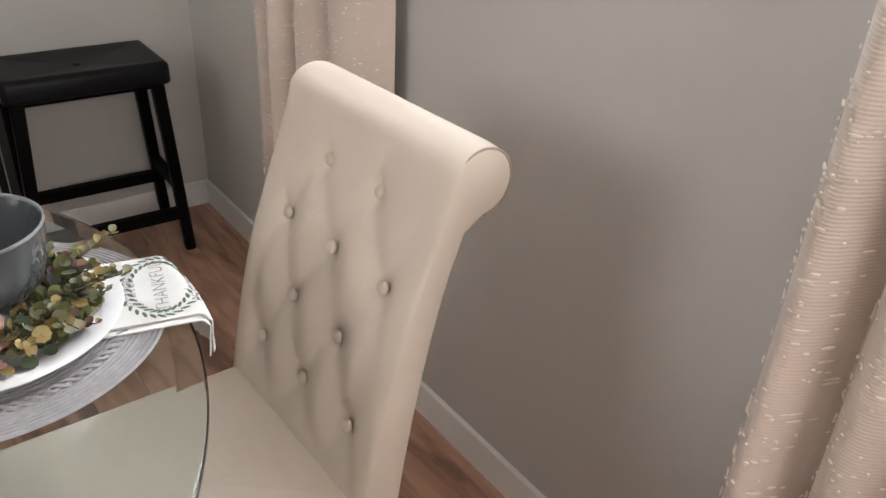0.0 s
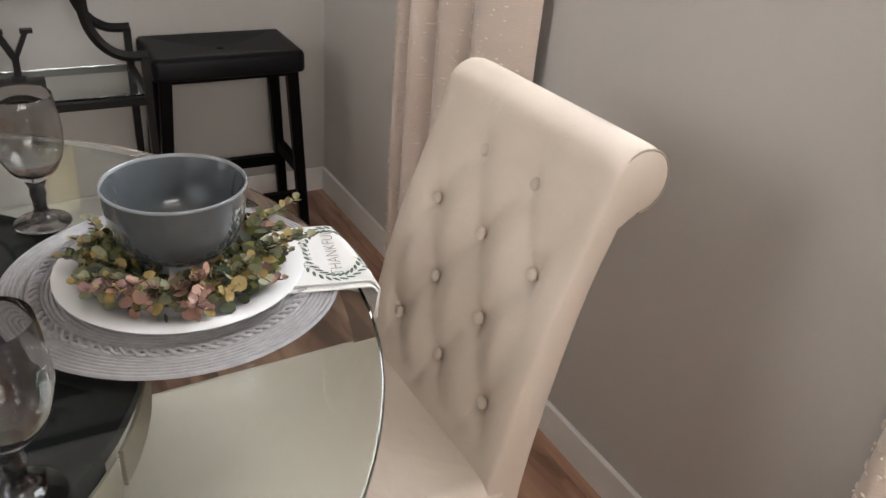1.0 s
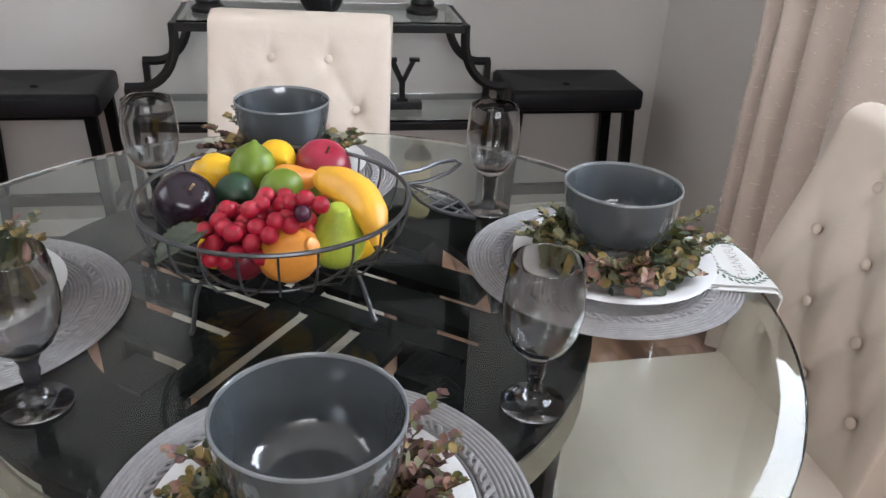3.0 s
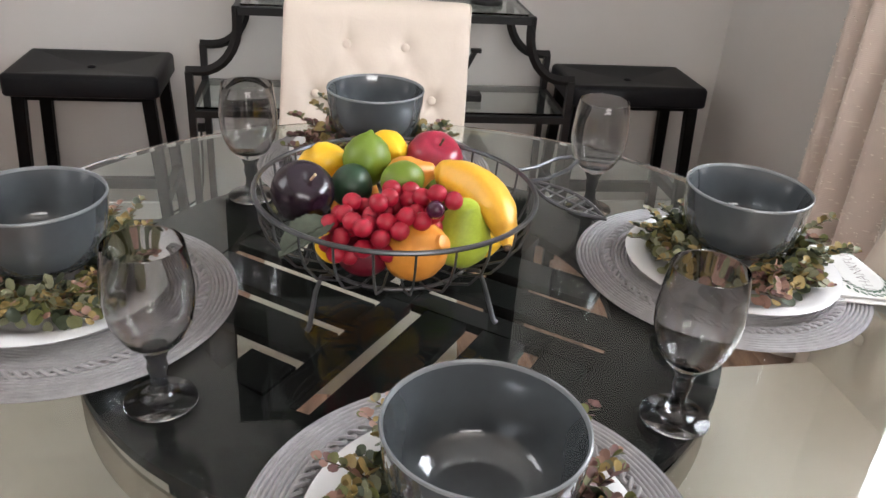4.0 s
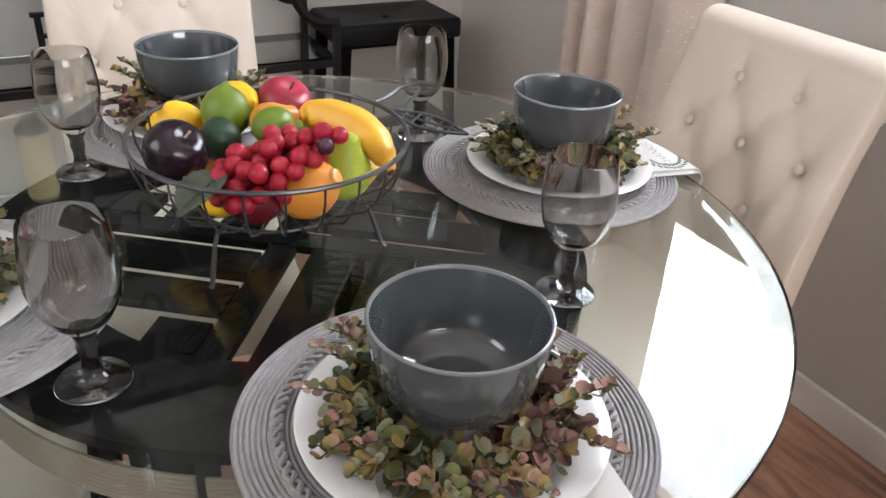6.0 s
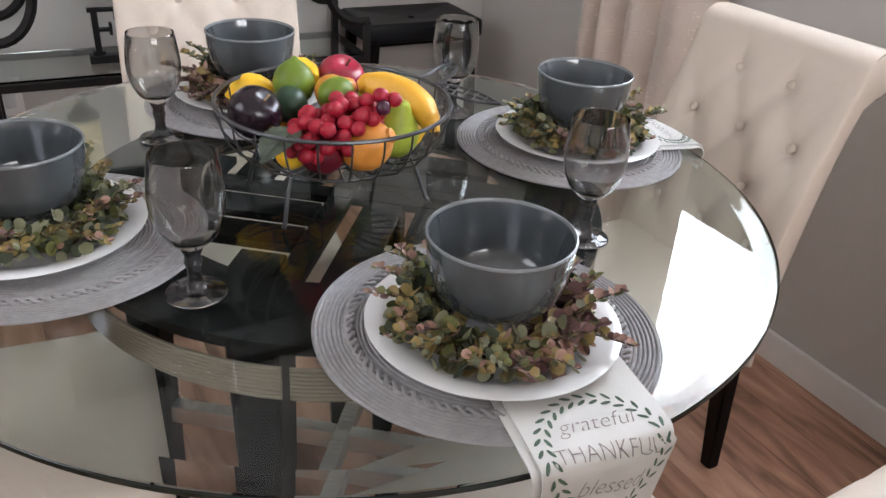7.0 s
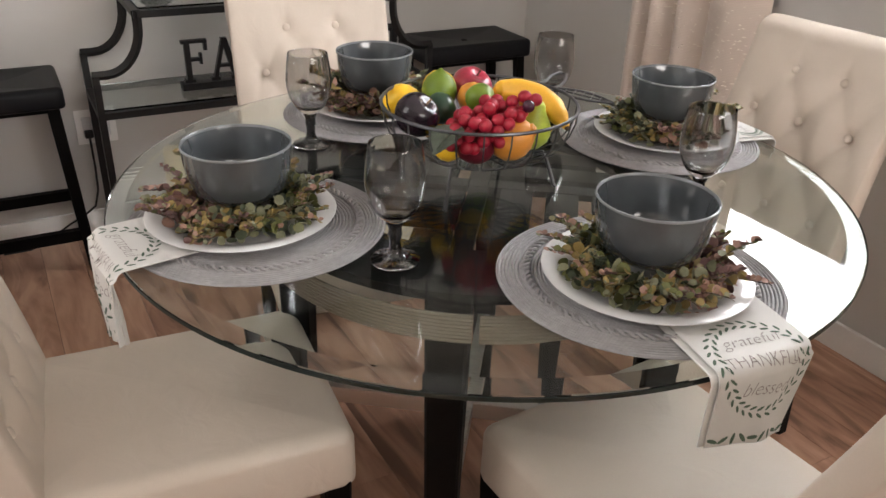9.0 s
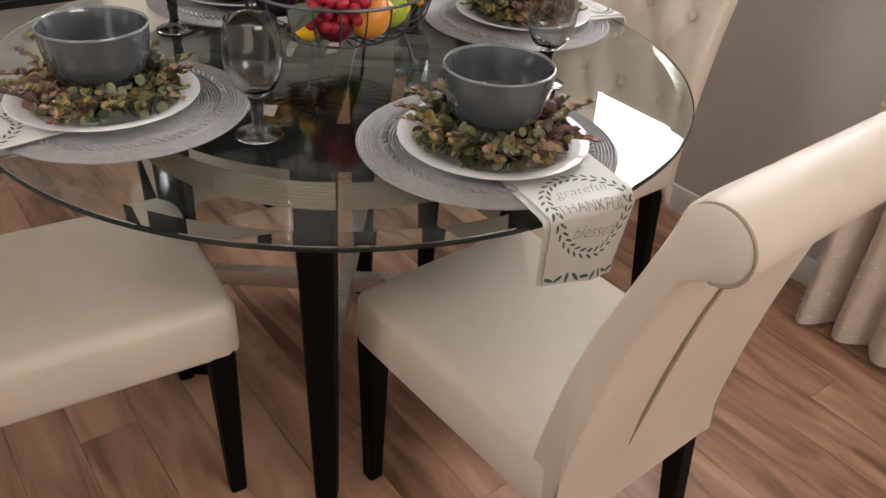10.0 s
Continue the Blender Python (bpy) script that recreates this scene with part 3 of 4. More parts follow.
LEAVES = [leaf_colour("green_leaf", (0.125, 0.13, 0.040)), leaf_colour("dark_green_leaf", (0.046, 0.058, 0.030)), leaf_colour("sage_leaf", (0.20, 0.20, 0.118)),
          leaf_colour("amber_leaf", (0.27, 0.195, 0.066)), leaf_colour("rose_leaf", (0.32, 0.185, 0.14)), leaf_colour("mauve_leaf", (0.155, 0.080, 0.072))]
TWIG = surface("brown_twig", (0.07, 0.05, 0.03), 0.7, vary=0.3, scale=60)


def add_leaf(bm, base, direction, up, size, index, cup):
    d = direction.normalized()
    side = d.cross(up).normalized()
    nrm = side.cross(d)
    rim = []
    for k in range(9):
        a = 2 * math.pi * k / 9
        along, across = 0.5 - 0.5 * math.cos(a), 0.46 * math.sin(a) * (1.05 - 0.15 * math.cos(a))
        rim.append(bm.verts.new(base + size * (d * along + side * across + nrm * cup * (abs(across) + 0.35 * along))))
    mid = bm.verts.new(base + size * (d * 0.5))
    for k in range(9):
        f = bm.faces.new((mid, rim[k], rim[(k + 1) % 9]))
        f.material_index = index


def wreath(x, y, z, seed):
    rnd = random.Random(seed)
    base = (2.8, 1.7, 3.1, 2.7)[seed - 1]
    w = thing("wreath", pose(x, y, z), "small wreath of green, amber and rose eucalyptus leaves", "wreath", "leaf wreaths")
    bm = bmesh.new()
    for j in range(3):
        pts = [((0.068 + 0.004 * math.sin(5 * a + j * 2)) * math.cos(a), (0.068 + 0.004 * math.sin(5 * a + j * 2)) * math.sin(a), 0.008 + 0.006 * j * 0.5 + 0.003 * math.sin(7 * a + j)) for a in [2 * math.pi * i / 48 for i in range(48)]]
        sweep(bm, pts, 0.0035, 6, closed=True)
    lv = bmesh.new()
    for s in range(88):
        a = 2 * math.pi * (s + rnd.uniform(-0.5, 0.5)) / 88
        r0 = rnd.uniform(0.062, 0.080)
        swirl = rnd.uniform(-0.9, 0.9)
        length = rnd.uniform(0.024, 0.046) if s % 3 else rnd.uniform(0.052, 0.092)
        rise = rnd.uniform(0.3, 1.3) if s % 3 else rnd.uniform(0.2, 1.0)
        o = Vector((r0 * math.cos(a), r0 * math.sin(a), 0.012 + rnd.uniform(0, 0.016)))
        d = Vector((math.cos(a + swirl), math.sin(a + swirl), rise)).normalized()
        tone = base + 0.9 + 1.6 * math.sin(1.3 * a + seed) + rnd.uniform(-1.6, 1.6)
        steps = max(3, int(length / 0.0075))
        pts = []
        for k in range(steps + 1):
            f = k / steps
            p = o + d * (length * f) + Vector((0, 0, -0.012 * f * f * (length / 0.06) + 0.003 * math.sin(3 * f + s)))
            if p.xy.length < 0.07:
                p.z = min(p.z, 0.030)
            p.z = max(p.z, 0.010 + 0.13 * max(0, p.xy.length - 0.09))
            pts.append(p)
        sweep(bm, pts, 0.0008, 4)
        for k in range(1, steps + 1):
            f = k / steps
            for sgn in (-1, 1):
                cross = Vector((-d.y, d.x, 0)).normalized() * sgn
                ld = (cross + d * rnd.uniform(0.1, 0.9) + Vector((0, 0, rnd.uniform(-0.2, 0.8)))).normalized()
                up = (Vector((0, 0, 1)) + 0.8 * Vector((rnd.uniform(-1, 1), rnd.uniform(-1, 1), 0)) + d * 0.3).normalized()
                idx = int(min(5, max(0, tone + rnd.uniform(-1.0, 1.0) + 1.2 * f - 0.3)))
                if rnd.random() < 0.3:
                    idx = rnd.choice((0, 0, 2, 2, 3))
                add_leaf(lv, pts[k], ld, up, rnd.uniform(0.0100, 0.0165) * (1.1 - 0.45 * f), idx, rnd.uniform(0.05, 0.4))
        add_leaf(lv, pts[-1], d, Vector((0, 0, 1)), 0.007, int(min(5, max(0, tone + 1))), 0.2)
    for s in range(620):
        a = rnd.uniform(0, 2 * math.pi)
        r = rnd.uniform(0.040, 0.104)
        crown = 0.026 if r < 0.060 else 0.056 - 1.6 * abs(r - 0.080)
        z = 0.006 + (crown - 0.006) * rnd.random() ** 0.7
        o = Vector((r * math.cos(a), r * math.sin(a), z))
        out = Vector((math.cos(a), math.sin(a), 0))
        d = (out * rnd.uniform(0.1, 0.9) + Vector((-out.y, out.x, 0)) * rnd.uniform(-1, 1) + Vector((0, 0, rnd.uniform(-0.4, 0.9)))).normalized()
        up = (out * rnd.uniform(0.3, 1.2) + Vector((rnd.uniform(-0.4, 0.4), rnd.uniform(-0.4, 0.4), rnd.uniform(0.2, 1.4)))).normalized()
        tone = base - 0.1 + 1.5 * math.sin(1.3 * a + seed) + rnd.uniform(-1.7, 1.9)
        add_leaf(lv, o, d, up, rnd.uniform(0.0115, 0.0185), int(min(5, max(0, tone))), rnd.uniform(0.05, 0.35))
    part("twig", bm, TWIG, w)
    ob = part("leaves", lv, LEAVES[0], w, "rounded eucalyptus leaves in green, amber and rose")
    for m in LEAVES[1:]:
        ob.data.materials.append(m)
    ob["kind"] = "stuff"


PRINT = surface("green_print", (0.09, 0.14, 0.10), 0.8, vary=0.2, scale=60)
INK = surface("grey_print", (0.30, 0.26, 0.25), 0.8, vary=0.1, scale=60)


def napkin(angle, r0, width, over, seed, shift=0.0, gather=0.0):
    """A folded cloth that lies from r0 outwards and hangs over the table's edge."""
    rnd = random.Random(seed)
    n = thing("napkin", pose(TABLE_X, TABLE_Y, 0, 0, 0, angle), "white folded napkin with printed green wreath hanging over the table edge", "napkin", "napkins")
    flat = RAD + 0.006 - r0
    bend = 0.012

    def place(s, t, lift=0.0):
        """s along the cloth, t across."""
        wav = 0.004 * math.sin(t * 42 + seed) * max(0, (s - flat)) / 0.1
        x = t + shift
        edge = math.sqrt(max(0.01, (RAD + 0.006) ** 2 - x * x)) - r0
        zt = 0.7695 + lift
        if s < edge:
            return Vector((r0 + s, x, zt))
        q = (s - edge) / bend
        if q < 1.5708:
            return Vector((r0 + edge + (bend + lift) * math.sin(q), x, zt - (bend + lift) * (1 - math.cos(q)) - 0.0))
        fall = s - edge - bend * 1.5708
        g = gather * min(1, fall / 0.1)
        ripple = 0.010 * abs(gather) * math.sin(t * 95) * min(1, fall / 0.05)
        pull = shift + math.copysign(width * 0.42, gather)
        return Vector((r0 + edge + bend + lift + wav + ripple + 0.01 * abs(gather), x * 1.02 + (pull - x) * abs(g), zt - bend - lift - fall))

    total = flat + over
    for layer in range(2):
        ns, nt = 60, 14
        off = 0.0 if layer else -0.0035
        rows = [[place(total * i / ns - (0 if layer else 0.004 * math.sin(6 * j / nt)), (-0.5 + j / nt) * width + (0 if layer else -0.008), off) for j in range(nt + 1)] for i in range(ns + 1)]
        bm = sheet(rows, -0.0016)
        part("fold", bm, LINEN, n)
    mid = total * 0.60

    def flat_leaf(bm, s, t, a, size):
        pts = []
        for k in range(8):
            q = 2 * math.pi * k / 8
            dx, dy = size * math.cos(q), size * 0.34 * math.sin(q)
            pts.append(bm.verts.new(place(s + dx * math.cos(a) - dy * math.sin(a), t + dx * math.sin(a) + dy * math.cos(a), 0.0022)))
        bm.faces.new(pts)

    bm = bmesh.new()
    ra, rt = over * 0.62, width * 0.42
    for k in range(30):
        a = 2 * math.pi * k / 30
        s, t = mid + ra * math.cos(a), rt * math.sin(a)
        tang = math.atan2(rt * math.cos(a), -ra * math.sin(a))
        for sg in (-1, 1):
            flat_leaf(bm, s + sg * 0.0048 * math.cos(a), t + sg * 0.0048 * math.sin(a), tang - sg * 0.55, 0.0060)
    for k in range(9):
        flat_leaf(bm, 0.01 + 0.006 * k, (-0.4 + 0.1 * k) * width * 0.9, 0.6 + k, 0.011)
        flat_leaf(bm, total - 0.009, (-0.44 + 0.11 * k) * width, 1.2 + k * 0.9, 0.009)
    part("leaf_print", bm, PRINT, n, "printed ring of green leaves", smooth=False)["kind"] = "stuff"
    for row, (words, size) in enumerate((("grateful", 0.027), ("THANKFUL", 0.0225), ("blessed", 0.027))):
        me = text_mesh(words, size, 0.0 if row == 1 else 0.35)
        b2 = bmesh.new()
        b2.from_mesh(me)
        bpy.data.meshes.remove(me)
        bmesh.ops.triangulate(b2, faces=b2.faces)
        bmesh.ops.subdivide_edges(b2, edges=[e for e in b2.edges if e.calc_length() > 0.006], cuts=2)
        for v in b2.verts:
            v.co = place(mid + (row - 1) * 0.034 - v.co.y, v.co.x * 0.95, 0.0024)
        part("writing", b2, INK, n, "", smooth=False)


for x, y, bx, by, seed in ((0.0045, -0.386, 0.0, -0.402, 1), (0.422, 0.0155, 0.428, 0.004, 2), (0.0, 0.392, 0.0, 0.40, 3), (-0.3875, 0.001, -0.406, 0.008, 4)):
    placemat(x, y, 17 * seed)
    plate(bx, by)
    wreath(bx, by, 0.7705, seed)
    bowl(bx, by, 0.8035)
for x, y in ((0.232, -0.266), (-0.260, -0.194), (-0.191, 0.274), (0.306, 0.211)):
    goblet(x, y, 0)
napkin(-102, 0.44, 0.145, 0.108, 1, 0.112, -0.12)
napkin(-14, 0.44, 0.140, 0.060, 2, 0.115, -0.35)
napkin(186, 0.46, 0.145, 0.120, 3, -0.045, 0.62)


# ---- fruit basket ----
def wire_basket(cx, cy):
    k = thing("fruit_basket", pose(cx, cy, 0.7605), "grey wire fruit basket with a leaf and stem handle", "basket")
    rz, rr, bz, br = 0.1405, 0.156, 0.060, 0.088
    ringpts = lambda r, z, n=64: [(r * math.cos(2 * math.pi * i / n), r * math.sin(2 * math.pi * i / n), z) for i in range(n)]
    part("rim", sweep(bmesh.new(), ringpts(rr, rz, 96), 0.0028, 8, closed=True), WIRE, k, "thick wire rim")
    part("base_ring", sweep(bmesh.new(), ringpts(br, bz, 48), 0.0022, 8, closed=True), WIRE, k)
    part("base_ring", sweep(bmesh.new(), ringpts(0.04, bz - 0.003, 32), 0.0022, 8, closed=True), WIRE, k)
    n = 24
    rib = None
    for i in range(n):
        pts = [(rr, 0, rz), (rr - 0.002, 0, rz - 0.020), (rr - 0.010, 0, rz - 0.042), (rr - 0.026, 0, rz - 0.062), (rr - 0.048, 0, bz + 0.008), (br + 0.012, 0, bz + 0.004), (br, 0, bz), (0.04, 0, bz - 0.003)]
        m = pose(0, 0, 0, 0, 0, 360 * i / n)
        if rib is None:
            rib = part("rib", sweep(bmesh.new(), pts, 0.0014, 6), WIRE, k, "", m).data
        else:
            piece("rib", rib, k, "", m)
    for x, y in ((0.107, -0.072), (-0.100, -0.072), (0.100, 0.075), (-0.100, 0.075)):
        d = Vector((x, y, 0)).normalized()
        part("foot", sweep(bmesh.new(), [d * 0.092 + Vector((0, 0, bz)), d * 0.106 + Vector((0, 0, bz + 0.004)), d * 0.114 + Vector((0, 0, bz - 0.012)), Vector((x, y, 0.006)), Vector((x, y, 0.003)) + d * 0.004], [0.0026, 0.0026, 0.0026, 0.0030, 0.0034], 8), WIRE, k, "curved wire foot")
    # leaf of wire: outline, spine and rungs
    root, tip = Vector((0.158, 0.018, 0.1385)), Vector((0.225, -0.063, 0.1265))
    ax = tip - root
    side = Vector((-ax.y, ax.x, 0)).normalized()
    out = [root + ax * (i / 14) + side * 0.021 * math.sin(math.pi * i / 14) for i in range(15)]
    out += [root + ax * (1 - i / 14) - side * 0.021 * math.sin(math.pi * i / 14) for i in range(1, 14)]
    part("leaf_wire", sweep(bmesh.new(), out, 0.0022, 6, closed=True), WIRE, k, "leaf-shaped wire loop")
    part("spine", sweep(bmesh.new(), [root, tip], 0.0014, 6), WIRE, k)
    for i in range(3, 12, 2):
        w = side * 0.021 * math.sin(math.pi * i / 14)
        part("rung", sweep(bmesh.new(), [root + ax * (i / 14) - w, root + ax * (i / 14) + w], 0.0012, 6), WIRE, k)
    stem = [Vector(p) for p in ((0.156, 0.012, 0.1405), (0.185, 0.030, 0.136), (0.220, 0.060, 0.134), (0.240, 0.084, 0.136), (0.236, 0.096, 0.137), (0.214, 0.092, 0.136), (0.182, 0.066, 0.136), (0.150, 0.044, 0.1405))]
    part("stem_wire", sweep(bmesh.new(), stem, 0.0026, 8), WIRE, k, "bent wire stem")


BASKET = (-0.018, -0.017)
wire_basket(*BASKET)


def fruit_skin(name, colour, rough=0.38, vary=0.12):
    return surface(name, colour, rough, vary=vary, scale=22, grain=260, bump=0.12, dist=0.0006)


def fruit(name, profile, size, loc, rot, material, label, stalk=None):
    f = thing(name, pose(*loc, *rot), label, name)
    bm = lathe([(r * size, z * size) for r, z in profile], 32)
    for v in bm.verts:
        n = noise.noise(v.co * (2.2 / size) + Vector(loc) * 40)
        v.co *= 1 + 0.022 * n
    part("flesh", bm, material, f)
    if stalk:
        top = max(z for _, z in profile) * size
        part("stalk", sweep(bmesh.new(), [(0, 0, top - 0.006), (0.001, 0, top + 0.003), (0.002, 0.001, top + 0.008)], [0.0018, 0.0014, 0.0018], 6), stalk, f)
    return f


def egg(lo, hi, fat=1.0, n=18, dent=0.0):
    """A round profile from -lo to hi, of radius fat, dented at its top."""
    out = []
    for i in range(n + 1):
        a = -math.pi / 2 + math.pi * i / n
        z = math.sin(a)
        out.append((fat * math.cos(a) if 0 < i < n else 0.0, z * (hi if z > 0 else lo) - (dent * math.exp(-((fat * math.cos(a)) / 0.35) ** 2) if z > 0 else 0)))
    return out


PEAR = [(0, -1.0), (0.35, -0.98), (0.7, -0.82), (0.95, -0.45), (1.0, -0.1), (0.88, 0.28), (0.66, 0.62), (0.48, 0.9), (0.40, 1.12), (0.30, 1.26), (0.12, 1.32), (0, 1.30)]
LEMON = [(0, -1.42), (0.10, -1.38), (0.2, -1.25), (0.45, -1.08), (0.78, -0.7), (0.98, -0.2), (0.98, 0.2), (0.78, 0.7), (0.45, 1.08), (0.2, 1.25), (0.10, 1.38), (0, 1.42)]
STALK = surface("brown_stalk", (0.09, 0.05, 0.025), 0.7, vary=0.3)
YELLOW, ORANGE, LIME = fruit_skin("lemon_skin", (0.80, 0.47, 0.015)), fruit_skin("orange_skin", (0.66, 0.26, 0.035)), fruit_skin("lime_skin", (0.13, 0.20, 0.014), 0.42)
GREEN_PEAR, AVOCADO = fruit_skin("green_pear_skin", (0.34, 0.42, 0.04), 0.42, vary=0.25), fruit_skin("avocado_skin", (0.018, 0.045, 0.022), 0.4, vary=0.3)
PLUM, RED, DARK_RED = fruit_skin("plum_skin", (0.012, 0.005, 0.010), 0.22), fruit_skin("red_apple_skin", (0.30, 0.018, 0.042), 0.28, vary=0.4), fruit_skin("dark_red_skin", (0.11, 0.005, 0.014), 0.3, vary=0.3)
BANANA, GRAPE, PURPLE = fruit_skin("banana_skin", (0.76, 0.40, 0.03), 0.42), fruit_skin("red_grape_skin", (0.33, 0.0045, 0.022), 0.47), fruit_skin("purple_grape_skin", (0.05, 0.006, 0.022), 0.25)

# lower layer
fruit("apple", egg(0.9, 0.9, 1, dent=0.2), 0.031, (-0.058, -0.072, 0.8520), (10, 0, 0), DARK_RED, "dark red artificial apple at the basket's bottom")
fruit("lemon", LEMON, 0.022, (-0.088, -0.040, 0.8430), (80, 20, 10), YELLOW, "yellow artificial lemon low in the wire basket")
fruit("apple", egg(0.9, 0.9, 1, dent=0.2), 0.030, (0.050, 0.070, 0.8520), (0, 10, 0), LIME, "green artificial apple low in the wire basket")
fruit("lemon", LEMON, 0.022, (0.074, -0.045, 0.8470), (80, 0, 60), YELLOW, "yellow artificial lemon beneath the banana")
fruit("orange", egg(0.95, 0.95), 0.032, (-0.060, 0.066, 0.8540), (0, 0, 0), ORANGE, "orange artificial fruit low in the wire basket")
fruit("lemon", LEMON, 0.022, (0.000, 0.010, 0.8450), (85, 0, 30), YELLOW, "yellow artificial lemon under the grapes")
# upper layer
fruit("orange", [(0, -1), (0.5, -0.92), (0.85, -0.6), (1, -0.1), (0.95, 0.3), (0.75, 0.68), (0.5, 0.92), (0.30, 1.05), (0.27, 1.18), (0.16, 1.24), (0, 1.22)], 0.0345, (-0.006, -0.092, 0.862), (26, 58, -12), ORANGE, "orange artificial tangelo with a knobbed end")
fruit("pear", PEAR, 0.0345, (0.048, -0.068, 0.866), (14, 4, 0), GREEN_PEAR, "yellow-green artificial pear beside the orange")
fruit("plum", egg(0.93, 0.93, 1, dent=0.22), 0.036, (-0.121, 0.000, 0.889), (32, 22, 0), PLUM, "shiny dark purple artificial plum with a pale dried stem end", surface("pale_stem", (0.42, 0.29, 0.17), 0.7, vary=0.3))
fruit("lemon", LEMON, 0.026, (-0.093, 0.108, 0.880), (80, 0, 70), YELLOW, "yellow artificial lemon on the heap of fruit")
fruit("lemon", LEMON, 0.026, (-0.014, 0.118, 0.892), (75, 0, 20), YELLOW, "yellow artificial lemon behind the lime")
fruit("lime", [(0, -1), (0.5, -0.92), (0.88, -0.5), (1, 0), (0.93, 0.42), (0.72, 0.78), (0.42, 1.02), (0.18, 1.14), (0.07, 1.26), (0, 1.27)], 0.0295, (-0.044, 0.066, 0.899), (-8, 8, 0), LIME, "green artificial lime standing on its end")
fruit("avocado", egg(0.95, 1.25), 0.0245, (-0.066, 0.022, 0.884), (-60, 40, 0), AVOCADO, "dark green artificial avocado")
fruit("apple", egg(0.9, 0.92, 1, dent=0.25), 0.037, (0.046, 0.108, 0.884), (25, 10, 0), RED, "red artificial apple at the basket's rear", STALK)
fruit("pear", PEAR, 0.026, (0.002, 0.030, 0.893), (0, 78, 8), ORANGE, "orange artificial pear lying on its side", STALK)
fruit("lime", egg(1.15, 1.15), 0.022, (-0.010, -0.005, 0.904), (0, 80, 10), LIME, "green artificial lime behind the grapes")
ban = thing("banana", pose(0, 0, 0), "thick yellow artificial banana curving over the rim", "banana")
bp = [Vector(p) for p in ((0.030, 0.010, 0.903), (0.042, 0.006, 0.905), (0.060, -0.012, 0.906), (0.077, -0.038, 0.902), (0.087, -0.064, 0.893), (0.0905, -0.085, 0.882), (0.091, -0.098, 0.875), (0.0905, -0.106, 0.870))]
peel, girth = [], []
R8 = [0.009, 0.0185, 0.0218, 0.0225, 0.0205, 0.0150, 0.0080, 0.0050]
for i in range(len(bp) - 1):
    p0, p1, p2, p3 = bp[max(0, i - 1)], bp[i], bp[i + 1], bp[min(len(bp) - 1, i + 2)]
    for k in range(5):
        f = k / 5
        peel.append(0.5 * (2 * p1 + (p2 - p0) * f + (2 * p0 - 5 * p1 + 4 * p2 - p3) * f * f + (3 * p1 - p0 - 3 * p2 + p3) * f ** 3))
        girth.append(R8[i] + (R8[i + 1] - R8[i]) * (3 * f * f - 2 * f ** 3))
bm = sweep(bmesh.new(), peel + [bp[-1]], girth + [R8[-1]], 30)
for i, v in enumerate(bm.verts):
    ring_at, q = peel[min(i // 30, len(peel) - 1)], 2 * math.pi * (i % 30) / 30
    v.co = ring_at + (v.co - ring_at) * (1 + 0.035 * math.cos(5 * q))
part("peel", bm, BANANA, ban)
part("tip", sweep(bmesh.new(), [bp[-1], bp[-1] + Vector((0, -0.003, -0.003))], [0.0046, 0.003], 8), STALK, ban, "brown banana tip")

bunch = thing("grape_bunch", pose(-0.040, -0.062, 0.874), "bunch of red artificial grapes with a green leaf", "grapes")
rnd = random.Random(12)
grape_me = dark_me = None
spots = []
while len(spots) < 72:
    p = Vector((rnd.uniform(-0.058, 0.058), rnd.uniform(-0.05, 0.035), rnd.uniform(-0.022, 0.050)))
    if (p.x / 0.062) ** 2 + ((p.y + 0.01) / 0.045) ** 2 + ((p.z - 0.008 - 0.25 * p.x) / 0.036) ** 2 < 1 and all((p - q).length > 0.0150 for q in spots):
        spots.append(p)
    elif rnd.random() < 0.0002:
        break
spots += [Vector((0.054, -0.030, 0.052)), Vector((0.050, -0.047, 0.042)), Vector((0.070, -0.037, 0.047))]
for i, p in enumerate(spots):
    if i == len(spots) - 2:
        part("grape", lathe([(r * 0.0096, z * 0.0096) for r, z in egg(1.05, 1.05, n=10)], 16), PURPLE, bunch, "dark purple grape", pose(*p))
    elif grape_me is None:
        grape_me = part("grape", lathe([(r * 0.0100, z * 0.0100) for r, z in egg(1.05, 1.05, n=10)], 16), GRAPE, bunch, "", pose(*p)).data
    else:
        piece("grape", grape_me, bunch, "", pose(*p, rnd.uniform(0, 90), rnd.uniform(0, 90), 0))
bm = bmesh.new()
for i in range(0, len(spots), 2):
    sweep(bm, [(0, 0, 0.004), spots[i] * 0.9], 0.0012, 5)
part("stem", bm, STALK, bunch)
LEAF_GREEN = surface("grape_leaf", (0.055, 0.066, 0.045), 0.6, vary=0.35, scale=60, grain=200, bump=0.3)


def serrated_leaf(parent, m, length, width):
    """A cupped oval leaf with a toothed rim and sunken veins."""
    n, k = 30, 12
    rows = []
    for i in range(n + 1):
        f = i / n
        half = width * math.sin(math.pi * f ** 0.8) ** 0.75 * (1 + 0.09 * (2 * ((f * 11) % 1) - 1)) + 0.0004
        row = []
        for j in range(-k, k + 1):
            c = j / k
            vein = 0.0011 * abs(math.sin(math.pi * (f * 6 - 1.6 * abs(c)))) ** 2
            row.append((half * c, length * f, 0.30 * half * c * c + vein * (1 - abs(c)) + 0.006 * math.sin(2.4 * f) - 0.004 * (c == 0)))
        rows.append(row)
    part("leaf", sheet(rows, 0.0006), LEAF_GREEN, parent, "dull grey-green serrated fabric leaf", m)


serrated_leaf(bunch, pose(-0.050, -0.012, 0.014, -28, 0, 112), 0.068, 0.026)


